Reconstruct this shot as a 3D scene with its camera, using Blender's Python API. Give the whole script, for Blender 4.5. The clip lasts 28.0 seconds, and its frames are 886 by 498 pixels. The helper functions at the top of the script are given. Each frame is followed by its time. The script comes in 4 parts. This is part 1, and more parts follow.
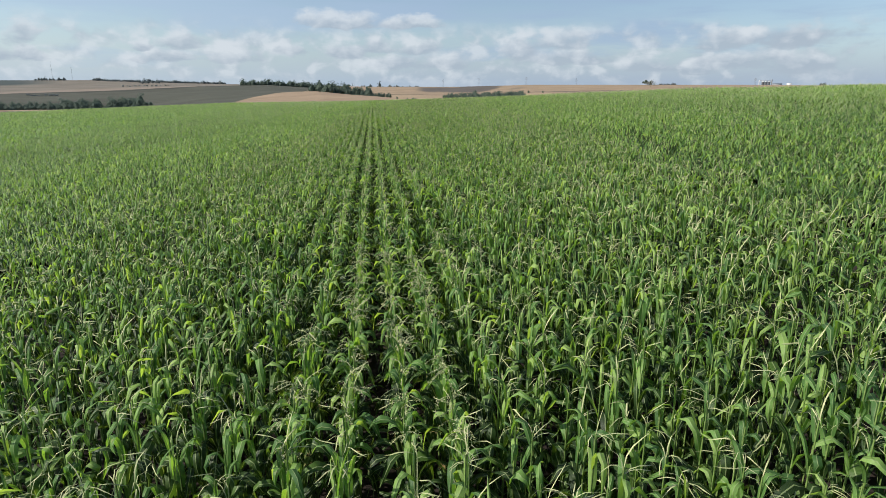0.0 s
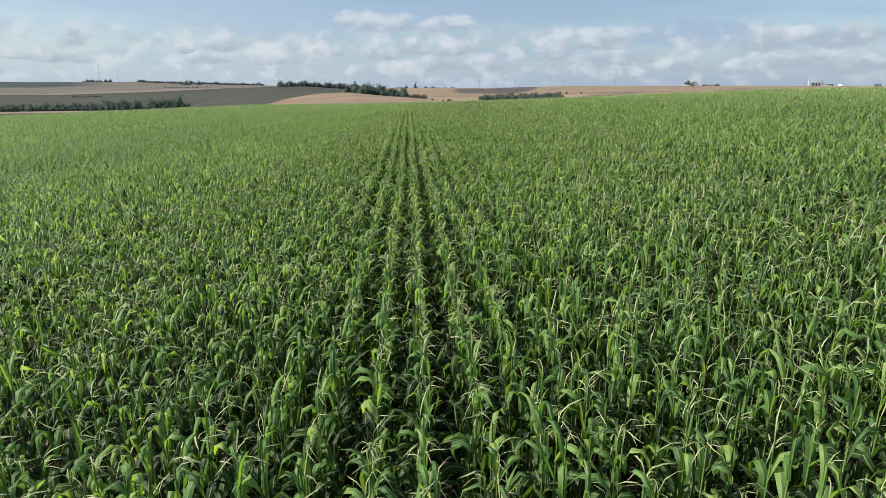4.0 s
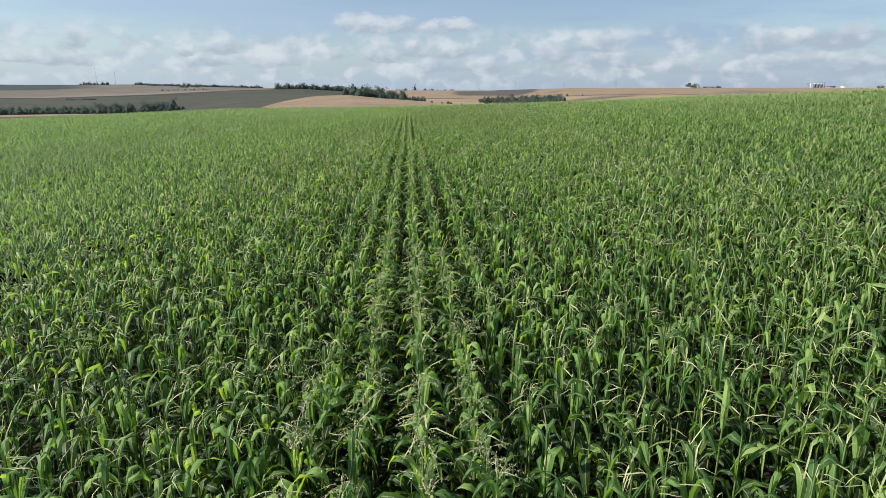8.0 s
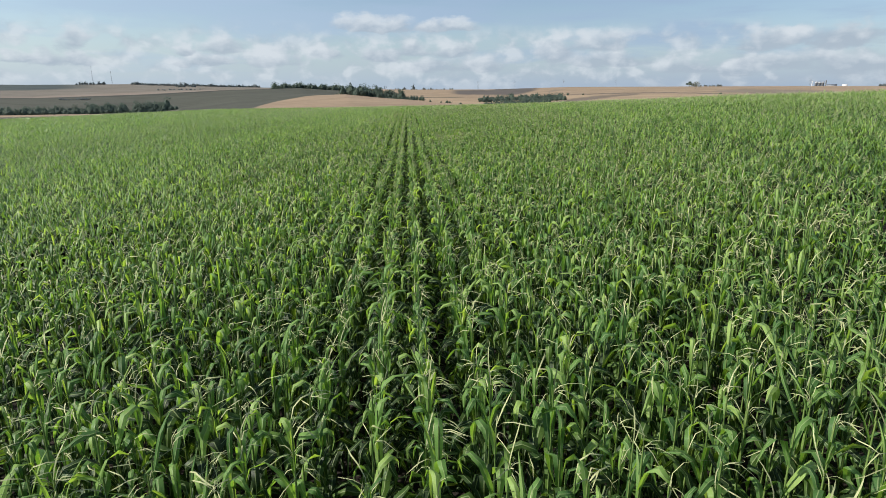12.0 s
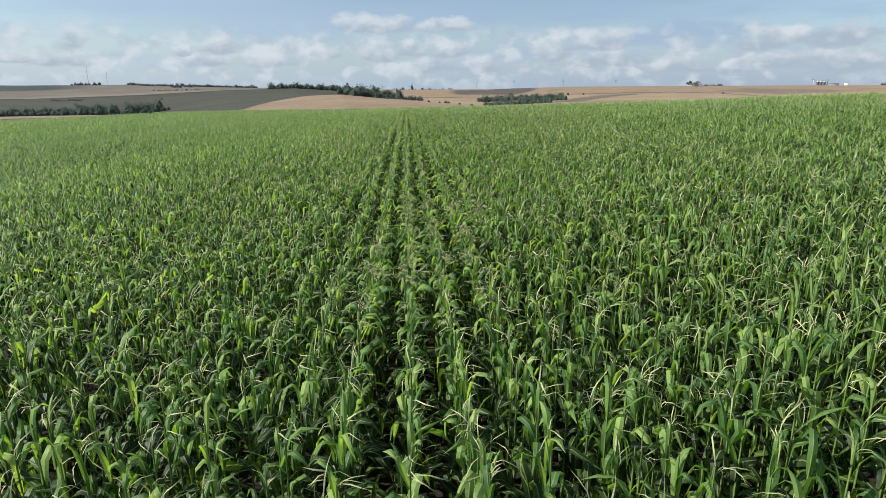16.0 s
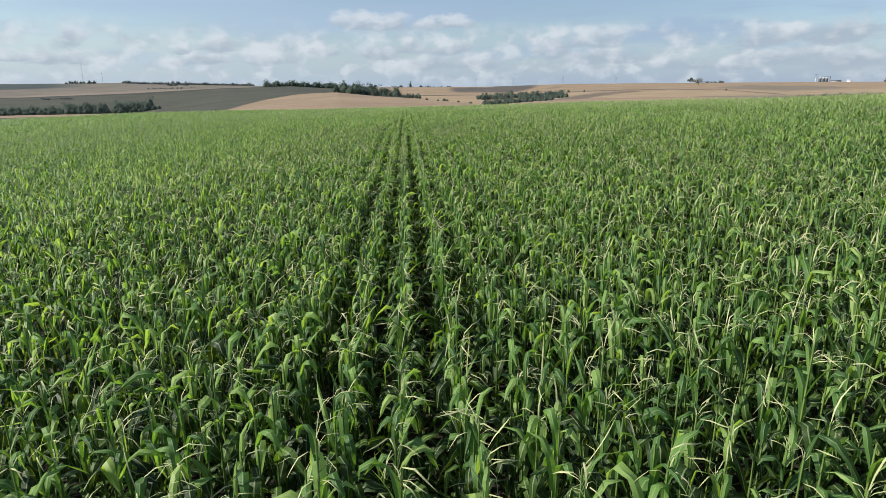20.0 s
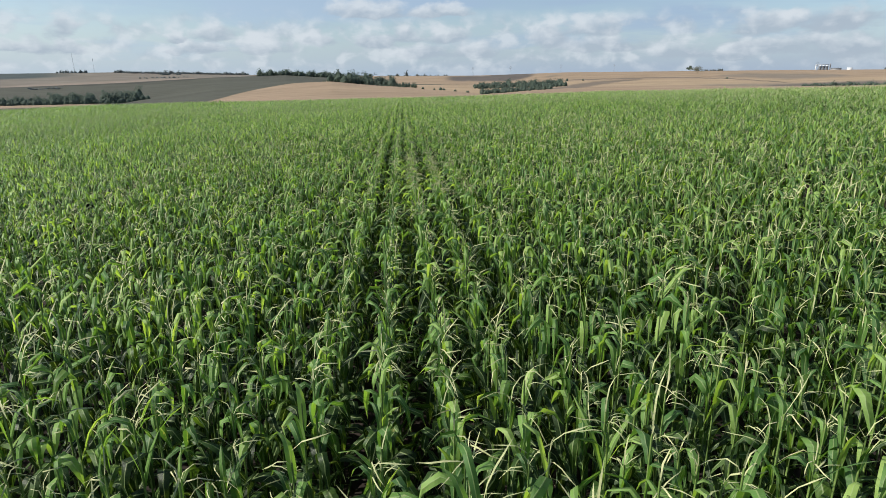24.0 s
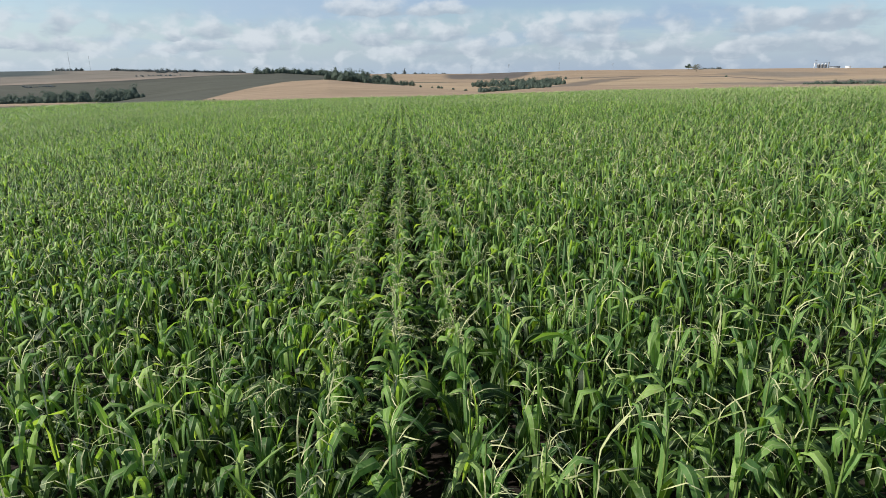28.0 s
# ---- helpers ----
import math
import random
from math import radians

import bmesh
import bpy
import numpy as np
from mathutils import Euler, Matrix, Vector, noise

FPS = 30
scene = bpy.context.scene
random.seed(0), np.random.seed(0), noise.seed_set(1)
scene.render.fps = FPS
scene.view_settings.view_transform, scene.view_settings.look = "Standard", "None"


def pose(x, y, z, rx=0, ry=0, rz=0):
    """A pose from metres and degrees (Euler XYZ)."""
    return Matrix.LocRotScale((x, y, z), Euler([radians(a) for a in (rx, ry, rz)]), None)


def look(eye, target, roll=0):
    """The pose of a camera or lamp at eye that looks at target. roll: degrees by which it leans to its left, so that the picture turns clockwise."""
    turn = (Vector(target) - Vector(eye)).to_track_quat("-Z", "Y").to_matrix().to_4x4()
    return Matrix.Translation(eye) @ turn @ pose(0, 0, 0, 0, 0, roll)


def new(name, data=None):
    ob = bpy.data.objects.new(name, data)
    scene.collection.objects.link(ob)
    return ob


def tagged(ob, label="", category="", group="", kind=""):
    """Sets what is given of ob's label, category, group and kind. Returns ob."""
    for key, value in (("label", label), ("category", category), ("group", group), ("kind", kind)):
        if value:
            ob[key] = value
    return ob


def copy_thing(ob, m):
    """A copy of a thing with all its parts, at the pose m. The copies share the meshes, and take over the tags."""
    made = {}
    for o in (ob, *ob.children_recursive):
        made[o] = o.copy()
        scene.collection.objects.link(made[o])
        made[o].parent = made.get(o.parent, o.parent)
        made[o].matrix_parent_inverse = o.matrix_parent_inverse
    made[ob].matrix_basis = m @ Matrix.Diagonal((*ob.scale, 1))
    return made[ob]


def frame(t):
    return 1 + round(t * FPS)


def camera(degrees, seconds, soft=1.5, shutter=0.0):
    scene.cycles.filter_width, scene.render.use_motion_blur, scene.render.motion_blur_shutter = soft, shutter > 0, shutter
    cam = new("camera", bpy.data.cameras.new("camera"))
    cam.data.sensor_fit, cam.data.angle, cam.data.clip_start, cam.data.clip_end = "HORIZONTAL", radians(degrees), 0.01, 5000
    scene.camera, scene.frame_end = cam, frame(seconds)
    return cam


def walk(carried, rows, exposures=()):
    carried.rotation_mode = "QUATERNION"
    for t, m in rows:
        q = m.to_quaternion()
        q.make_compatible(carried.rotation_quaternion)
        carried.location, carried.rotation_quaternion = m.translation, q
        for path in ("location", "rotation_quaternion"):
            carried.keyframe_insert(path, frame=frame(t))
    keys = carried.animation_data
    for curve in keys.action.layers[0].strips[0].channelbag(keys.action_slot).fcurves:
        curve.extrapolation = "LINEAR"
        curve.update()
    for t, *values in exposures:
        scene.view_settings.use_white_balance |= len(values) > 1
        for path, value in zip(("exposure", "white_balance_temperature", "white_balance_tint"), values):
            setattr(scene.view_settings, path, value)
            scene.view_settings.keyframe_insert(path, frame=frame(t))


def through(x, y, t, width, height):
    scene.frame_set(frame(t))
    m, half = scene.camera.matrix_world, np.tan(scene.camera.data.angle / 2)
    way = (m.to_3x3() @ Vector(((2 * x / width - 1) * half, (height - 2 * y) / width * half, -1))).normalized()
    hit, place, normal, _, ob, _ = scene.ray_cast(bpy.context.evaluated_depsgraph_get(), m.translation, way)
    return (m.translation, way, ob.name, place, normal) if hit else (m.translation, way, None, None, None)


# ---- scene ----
cam = camera(75.0, 28.0, soft=0.35)
EYE = 4.6  # the camera flies level, at this height over the datum
PATH = [
    (0.0, pose(0.000, 0.005, EYE, 74.70, -0.28, -6.72)),
    (0.5, pose(0.223, 1.926, EYE, 74.73, -0.24, -6.16)),
    (1.0, pose(0.432, 3.898, EYE, 74.73, -0.24, -5.60)),
    (1.5, pose(0.634, 5.933, EYE, 74.74, -0.27, -4.88)),
    (2.0, pose(0.822, 8.026, EYE, 74.75, -0.26, -4.18)),
    (2.5, pose(0.991, 10.180, EYE, 74.75, -0.25, -3.56)),
    (3.0, pose(1.154, 12.360, EYE, 74.78, -0.23, -3.33)),
    (3.5, pose(1.318, 14.569, EYE, 74.79, -0.26, -3.30)),
    (5.5, pose(2.000, 24.917, EYE, 74.90, -0.22, -3.30)),
    (6.0, pose(2.184, 27.561, EYE, 74.94, -0.19, -3.32)),
    (6.5, pose(2.384, 30.244, EYE, 74.95, -0.20, -3.32)),
    (7.0, pose(2.586, 32.912, EYE, 74.98, -0.22, -3.33)),
    (7.5, pose(2.793, 35.448, EYE, 75.01, -0.19, -3.34)),
    (8.0, pose(2.993, 37.806, EYE, 75.02, -0.20, -3.34)),
    (8.5, pose(3.178, 40.027, EYE, 75.02, -0.21, -3.35)),
    (9.0, pose(3.353, 42.135, EYE, 74.97, -0.21, -3.37)),
    (9.5, pose(3.520, 44.200, EYE, 74.96, -0.17, -3.37)),
    (10.0, pose(3.686, 46.230, EYE, 74.97, -0.17, -3.35)),
    (10.5, pose(3.853, 48.290, EYE, 74.94, -0.15, -3.38)),
    (11.0, pose(4.023, 50.492, EYE, 74.93, -0.10, -3.40)),
    (11.5, pose(4.189, 52.723, EYE, 74.94, -0.09, -3.41)),
    (12.0, pose(4.360, 55.024, EYE, 74.94, -0.08, -3.43)),
    (12.5, pose(4.536, 57.266, EYE, 74.93, -0.07, -3.41)),
    (14.5, pose(5.290, 68.091, EYE, 74.97, -0.05, -3.48)),
    (15.0, pose(5.488, 70.712, EYE, 74.97, -0.05, -3.50)),
    (15.5, pose(5.711, 73.321, EYE, 74.96, -0.03, -3.52)),
    (16.0, pose(5.960, 75.958, EYE, 74.94, 0.03, -3.55)),
    (16.5, pose(6.233, 78.602, EYE, 74.92, 0.04, -3.57)),
    (17.0, pose(6.526, 81.314, EYE, 74.90, 0.07, -3.55)),
    (17.5, pose(6.847, 84.157, EYE, 74.88, 0.09, -3.58)),
    (18.0, pose(7.189, 86.980, EYE, 74.83, 0.09, -3.58)),
    (18.5, pose(7.537, 89.842, EYE, 74.81, 0.12, -3.61)),
    (19.0, pose(7.865, 92.752, EYE, 74.79, 0.14, -3.61)),
    (19.5, pose(8.151, 95.675, EYE, 74.75, 0.15, -3.64)),
    (20.0, pose(8.410, 98.567, EYE, 74.72, 0.16, -3.65)),
    (20.5, pose(8.639, 101.409, EYE, 74.71, 0.19, -3.65)),
    (22.5, pose(9.441, 111.056, EYE, 74.12, 0.20, -3.81)),
    (23.0, pose(9.634, 112.598, EYE, 73.85, 0.27, -3.86)),
    (23.5, pose(9.825, 113.982, EYE, 73.70, 0.26, -3.94)),
    (24.0, pose(10.000, 115.168, EYE, 73.69, 0.28, -3.96)),
    (24.5, pose(10.156, 116.282, EYE, 73.69, 0.29, -4.01)),
    (25.0, pose(10.289, 117.310, EYE, 73.69, 0.29, -4.02)),
    (25.5, pose(10.404, 118.220, EYE, 73.69, 0.28, -4.04)),
    (26.0, pose(10.507, 119.000, EYE, 73.65, 0.23, -4.08)),
    (26.5, pose(10.598, 119.727, EYE, 73.61, 0.27, -4.11)),
    (27.0, pose(10.675, 120.399, EYE, 73.59, 0.24, -4.11)),
    (27.5, pose(10.747, 121.024, EYE, 73.54, 0.25, -4.14)),
    (28.0, pose(10.810, 121.553, EYE, 73.52, 0.25, -4.14)),
]
walk(cam, PATH)
scene.view_settings.exposure = 0.42

# ---- sky, sun ----
SUN_AZ, SUN_EL = -91.0, 39.0  # degrees, clockwise from the rows' direction


def nodes_of(tree):
    tree.nodes.clear()

    def add(kind, inputs=None, **props):
        n = tree.nodes.new(kind)
        if "operation" in props:
            n.operation = props["operation"]
        if "use_clamp" in props:
            n.use_clamp = props["use_clamp"]
        if "data_type" in props:
            n.data_type = props["data_type"]
        if "blend_type" in props:
            n.blend_type = props["blend_type"]
        if "interpolation_type" in props:
            n.interpolation_type = props["interpolation_type"]
        if "rotation_type" in props:
            n.rotation_type = props["rotation_type"]
        if "uv_map" in props:
            n.uv_map = props["uv_map"]
        for k, v in (inputs or {}).items():
            if isinstance(v, bpy.types.NodeSocket):
                tree.links.new(v, n.inputs[k])
            else:
                n.inputs[k].default_value = v
        return n
    return add


def make_world():
    w = bpy.data.worlds.new("sky")
    scene.world = w
    w.use_nodes = True
    add = nodes_of(w.node_tree)

    def math_(op, a, b=None, c=None, clamp=False):
        n = add("ShaderNodeMath", operation=op, use_clamp=clamp)
        for i, v in enumerate((a, b, c)):
            if v is None:
                continue
            if isinstance(v, bpy.types.NodeSocket):
                w.node_tree.links.new(v, n.inputs[i])
            else:
                n.inputs[i].default_value = v
        return n.outputs[0]

    def smooth(v, lo, hi, a=0.0, b=1.0):
        n = add("ShaderNodeMapRange", {"From Min": lo, "From Max": hi, "To Min": a, "To Max": b}, interpolation_type="SMOOTHSTEP")
        w.node_tree.links.new(v, n.inputs["Value"])
        return n.outputs["Result"]

    sky = add("ShaderNodeTexSky")
    sky.sky_type, sky.sun_disc = "NISHITA", False
    sky.sun_elevation, sky.sun_rotation = radians(SUN_EL), radians(SUN_AZ % 360)
    sky.altitude, sky.air_density, sky.dust_density, sky.ozone_density = 600, 1.0, 1.2, 1.5
    co = add("ShaderNodeTexCoord").outputs["Generated"]
    xyz = add("ShaderNodeSeparateXYZ", {0: co})
    x, y, z = xyz.outputs
    az = math_("ARCTAN2", x, y)                      # radians, clockwise from the rows
    flat = math_("SQRT", math_("ADD", math_("MULTIPLY", x, x), math_("MULTIPLY", y, y)))
    el = math_("ARCTAN2", z, flat)
    # cumulus in layers that crowd towards the horizon
    pos = add("ShaderNodeCombineXYZ", {0: math_("MULTIPLY", az, 25.0), 1: math_("MULTIPLY", el, 36.0), 2: 5.2})
    puff = add("ShaderNodeTexNoise", {"Vector": pos.outputs[0], "Scale": 1.0, "Detail": 5.0, "Roughness": 0.50, "Distortion": 0.25}).outputs[0]
    above = add("ShaderNodeVectorMath", {0: pos.outputs[0], 1: (-0.20, 0.26, 0.0)}, operation="ADD")
    puff_up = add("ShaderNodeTexNoise", {"Vector": above.outputs[0], "Scale": 1.15, "Detail": 4.0, "Roughness": 0.5, "Distortion": 0.25}).outputs[0]
    veil_pos = add("ShaderNodeCombineXYZ", {0: math_("MULTIPLY", az, 2.2), 1: math_("MULTIPLY", el, 16.0), 2: 9.1})
    veil = add("ShaderNodeTexNoise", {"Vector": veil_pos.outputs[0], "Scale": 1.3, "Detail": 5.0, "Roughness": 0.6}).outputs[0]
    warp_pos = add("ShaderNodeCombineXYZ", {0: math_("MULTIPLY", az, 14.0), 1: math_("MULTIPLY", el, 40.0), 2: 1.3})
    warp = add("ShaderNodeTexNoise", {"Vector": warp_pos.outputs[0], "Scale": 1.4, "Detail": 5.0, "Roughness": 0.6})
    wsep = add("ShaderNodeSeparateColor", {0: warp.outputs["Color"]})
    az_w = math_("MULTIPLY_ADD", math_("SUBTRACT", wsep.outputs[0], 0.5), 0.045, az)
    el_w = math_("MULTIPLY_ADD", math_("SUBTRACT", wsep.outputs[1], 0.5), 0.022, el)
    haze = smooth(veil, 0.36, 0.66, 0.05, 0.70)
    low = smooth(el, 0.10, 0.0, 0.10, 0.80)
    hazy = add("ShaderNodeMix", {0: smooth(az, -0.5, 0.6), 6: CLOUD_HAZE, 7: CLOUD_HAZE_FAR}, data_type="RGBA").outputs[2]
    full = add("ShaderNodeMix", {0: math_("MAXIMUM", haze, low), 6: sky.outputs[0], 7: hazy}, data_type="RGBA").outputs[2]
    dim = smooth(az, 0.25, 0.70, 0.0, 0.38)              # clouds away from the sun turn their grey side
    # a low bank of small puffs behind
    bank = math_("MULTIPLY", smooth(el, 0.115, 0.075), smooth(el, 0.0, 0.03, 0.3, 1.0))
    lit = math_("SUBTRACT", math_("ADD", 0.50, math_("MULTIPLY", math_("SUBTRACT", puff, puff_up), 3.2)), dim, clamp=True)
    shade = add("ShaderNodeMix", {0: lit, 6: CLOUD_DARK, 7: CLOUD_LIT}, data_type="RGBA").outputs[2]
    full = add("ShaderNodeMix", {0: math_("MULTIPLY", math_("MULTIPLY", smooth(puff, 0.40, 0.64), bank), 0.70), 6: full, 7: shade}, data_type="RGBA").outputs[2]
    # single clouds, the lowest first: azimuth, elevation of the flat grey base, half width, height in degrees; heaped and white above
    rough_ = math_("MULTIPLY", math_("SUBTRACT", puff, 0.5), 1.9)
    for a, e, wd, ht in sorted(CLOUDS, key=lambda q: q[1]):
        da = math_("MULTIPLY", math_("SUBTRACT", az_w, radians(a)), 1.0 / radians(wd * 1.08))
        up = math_("MULTIPLY", math_("SUBTRACT", el_w, radians(e)), 1.0 / radians(ht * 1.12))
        de = math_("MAXIMUM", up, math_("MULTIPLY", up, -3.0))
        body = math_("SUBTRACT", math_("ADD", 1.0, rough_), math_("MULTIPLY_ADD", da, da, math_("MULTIPLY", de, de)))
        lit = math_("SUBTRACT", math_("MULTIPLY_ADD", up, 1.2, 0.26), math_("MULTIPLY", da, 0.28))
        lit = math_("SUBTRACT", math_("ADD", lit, math_("MULTIPLY", math_("SUBTRACT", puff, puff_up), 2.0)), dim, clamp=True)
        shade = add("ShaderNodeMix", {0: lit, 6: CLOUD_DARK, 7: CLOUD_LIT}, data_type="RGBA").outputs[2]
        full = add("ShaderNodeMix", {0: math_("MULTIPLY", smooth(body, 0.0, 0.85), 0.84), 6: full, 7: shade}, data_type="RGBA").outputs[2]
    bg = add("ShaderNodeBackground", {"Color": full, "Strength": 0.091})
    add("ShaderNodeOutputWorld", {"Surface": bg.outputs[0]})


CLOUD_LIT = (5.5, 6.0, 6.5, 1)
CLOUD_DARK = (3.4, 4.05, 4.8, 1)
CLOUD_HAZE_FAR = (2.75, 3.7, 5.3, 1)
CLOUD_HAZE = (3.6, 4.7, 6.05, 1)
CLOUDS = [
    (-27.8, 3.68, 1.4, 1.62), (-31.7, 2.56, 1.4, 0.75), (-29.9, 2.41, 1.5, 1.35), (-27.8, 2.48, 1.3, 1.04), (-19.7, 3.39, 1.0, 0.97),
    (-16.5, 3.81, 2.3, 1.31), (-18.2, 2.54, 2.9, 0.94), (-12.7, 2.75, 2.9, 1.55), (-3.2, 5.85, 4.8, 1.25), (3.7, 5.8, 3.4, 1.0),
    (-7.6, 3.32, 1.8, 1.18), (-2.6, 3.29, 2.4, 1.35), (4.2, 3.68, 2.7, 1.64), (2.6, 2.31, 3.6, 1.22), (7.2, 2.42, 2.8, 1.51),
    (13.7, 3.51, 1.9, 2.15), (17.4, 4.15, 3.3, 1.82), (17.8, 2.78, 4.6, 1.27), (24.9, 2.04, 2.9, 1.33), (29.4, 1.8, 1.7, 1.1),
    (31.8, 3.91, 3.2, 1.57), (36.1, 4.01, 4.2, 1.67), (33.3, 2.28, 3.8, 1.32), (37.0, 1.87, 3.0, 1.61), (0.8, 3.72, 2.1, 1.2),
]
make_world()
sun = new("sun", bpy.data.lights.new("sun", "SUN"))
sun.data.energy, sun.data.angle, sun.data.color = 5.0, radians(0.6), (1.0, 0.95, 0.87)
_d = Vector((math.sin(radians(SUN_AZ)) * math.cos(radians(SUN_EL)), math.cos(radians(SUN_AZ)) * math.cos(radians(SUN_EL)), math.sin(radians(SUN_EL))))
sun.matrix_world = look(_d * 50, (0, 0, 0))


# ---- materials ----
def material(name):
    m = bpy.data.materials.new(name)
    m.use_nodes = True
    return m, nodes_of(m.node_tree)


def ramp(add, fac, stops):
    n = add("ShaderNodeValToRGB", {"Fac": fac})
    e = n.color_ramp.elements
    while len(e) < len(stops):
        e.new(0.5)
    for el, (p, c) in zip(e, stops):
        el.position, el.color = p, (*c, 1)
    return n.outputs[0]


def mixc(add, fac, a, b, blend="MIX"):
    return add("ShaderNodeMix", {0: fac, 6: a, 7: b}, data_type="RGBA", blend_type=blend).outputs[2]


def leaf_material(name, tones, through=0.30, rough=0.45):
    """Maize leaf: pale midrib, fine veins lengthwise, tone that differs from leaf to leaf."""
    m, add = material(name)
    geo = add("ShaderNodeNewGeometry")
    info = add("ShaderNodeObjectInfo")
    uv = add("ShaderNodeUVMap", uv_map="UVMap")
    sep = add("ShaderNodeSeparateXYZ", {0: uv.outputs[0]})
    u, v = sep.outputs[0], sep.outputs[1]
    rnd = add("ShaderNodeMath", {0: geo.outputs["Random Per Island"], 1: info.outputs["Random"]}, operation="ADD")
    rnd = add("ShaderNodeMath", {0: rnd.outputs[0]}, operation="FRACT").outputs[0]
    patch = add("ShaderNodeTexNoise", {"Vector": geo.outputs["Position"], "Scale": 0.09, "Detail": 6.0, "Roughness": 0.62}).outputs[0]
    tone = add("ShaderNodeMath", {0: rnd, 1: 0.86, 2: -0.06}, operation="MULTIPLY_ADD").outputs[0]
    tone = add("ShaderNodeMath", {0: patch, 1: 0.36, 2: tone}, operation="MULTIPLY_ADD").outputs[0]
    tone = add("ShaderNodeMath", {0: v, 1: 0.10, 2: tone}, operation="MULTIPLY_ADD").outputs[0]
    col = ramp(add, tone, tones)
    # veins
    vein = add("ShaderNodeMath", {0: u, 1: 88.0}, operation="MULTIPLY")
    vein = add("ShaderNodeMath", {0: vein.outputs[0]}, operation="SINE").outputs[0]
    col = mixc(add, add("ShaderNodeMapRange", {"Value": vein, "From Min": -1.0, "From Max": 1.0, "To Min": 0.0, "To Max": 0.10}).outputs[0], col, (0.30, 0.38, 0.14, 1))
    off = add("ShaderNodeMath", {0: u, 1: 0.5}, operation="SUBTRACT")
    off = add("ShaderNodeMath", {0: off.outputs[0]}, operation="ABSOLUTE").outputs[0]
    rib = add("ShaderNodeMapRange", {"Value": off, "From Min": 0.035, "From Max": 0.075, "To Min": 0.55, "To Max": 0.0}).outputs[0]
    col = mixc(add, rib, col, (0.34, 0.42, 0.20, 1))
    # dry flecks towards tip and edge
    fleck = add("ShaderNodeTexNoise", {"Vector": geo.outputs["Position"], "Scale": 26.0, "Detail": 3.0}).outputs[0]
    fleck = add("ShaderNodeMath", {0: v, 1: 0.16, 2: fleck}, operation="MULTIPLY_ADD").outputs[0]
    fleck = add("ShaderNodeMapRange", {"Value": fleck, "From Min": 0.76, "From Max": 0.86, "To Min": 0.0, "To Max": 0.6}).outputs[0]
    col = mixc(add, fleck, col, (0.36, 0.30, 0.14, 1))
    keel = add("ShaderNodeBump", {"Height": off, "Strength": 0.8, "Distance": 0.035}).outputs[0]
    bump = add("ShaderNodeBump", {"Height": vein, "Strength": 0.22, "Distance": 0.004, "Normal": keel}).outputs[0]
    p = add("ShaderNodeBsdfPrincipled", {"Base Color": col, "Roughness": rough, "Specular IOR Level": 0.24, "Normal": bump})
    tcol = mixc(add, 1.0, col, (1.95, 1.95, 0.62, 1), "MULTIPLY")
    t = add("ShaderNodeBsdfTranslucent", {"Color": tcol, "Normal": bump})
    mix = add("ShaderNodeMixShader", {0: through, 1: p.outputs[0], 2: t.outputs[0]})
    add("ShaderNodeOutputMaterial", {"Surface": mix.outputs[0]})
    return m


# lower leaves are older, and darkened far beyond that to hold the rows' shade
SHADED_LEAF_TONES = [(0.0, (0.0041, 0.0155, 0.0046)), (0.35, (0.0092, 0.0285, 0.0066)), (0.7, (0.0245, 0.063, 0.0120)), (1.0, (0.074, 0.142, 0.024))]
# upper leaves are young, and lightened further as if in full sun
LIT_YOUNG_TONES = [(0.0, (0.029, 0.083, 0.027)), (0.35, (0.073, 0.166, 0.046)), (0.7, (0.160, 0.294, 0.075)), (1.0, (0.300, 0.430, 0.122))]
MAT_SHADED_LEAF = leaf_material("shaded_maize_leaf", SHADED_LEAF_TONES)
MAT_LIT_YOUNG = leaf_material("lit_young_maize_leaf", LIT_YOUNG_TONES, 0.40)


def simple(name, stops, scale, rough=0.8, bump=0.3, detail=5.0, big=0.0, spec=0.3, dist=0.02):
    m, add = material(name)
    geo = add("ShaderNodeNewGeometry")
    n1 = add("ShaderNodeTexNoise", {"Vector": geo.outputs["Position"], "Scale": scale, "Detail": detail, "Roughness": 0.6}).outputs[0]
    f = n1
    if big:
        n2 = add("ShaderNodeTexNoise", {"Vector": geo.outputs["Position"], "Scale": big, "Detail": 4.0}).outputs[0]
        f = add("ShaderNodeMath", {0: n1, 1: n2}, operation="ADD")
        f = add("ShaderNodeMath", {0: f.outputs[0], 1: 0.5}, operation="MULTIPLY").outputs[0]
    f = add("ShaderNodeMapRange", {"Value": f, "From Min": 0.3, "From Max": 0.7}).outputs[0]
    col = ramp(add, f, stops)
    b = add("ShaderNodeBump", {"Height": n1, "Strength": bump, "Distance": dist}).outputs[0]
    p = add("ShaderNodeBsdfPrincipled", {"Base Color": col, "Roughness": rough, "Specular IOR Level": spec, "Normal": b})
    add("ShaderNodeOutputMaterial", {"Surface": p.outputs[0]})
    return m


MAT_STALK = simple("maize_stalk", [(0, (0.10, 0.17, 0.04)), (1, (0.20, 0.28, 0.08))], 14.0, 0.5)
MAT_TASSEL = simple("maize_tassel", [(0, (0.235, 0.275, 0.118)), (0.6, (0.37, 0.385, 0.19)), (1, (0.50, 0.45, 0.27))], 30.0, 0.7, big=2.0)
MAT_SILK = simple("maize_silk", [(0, (0.20, 0.13, 0.05)), (1, (0.40, 0.32, 0.12))], 20.0, 0.6)
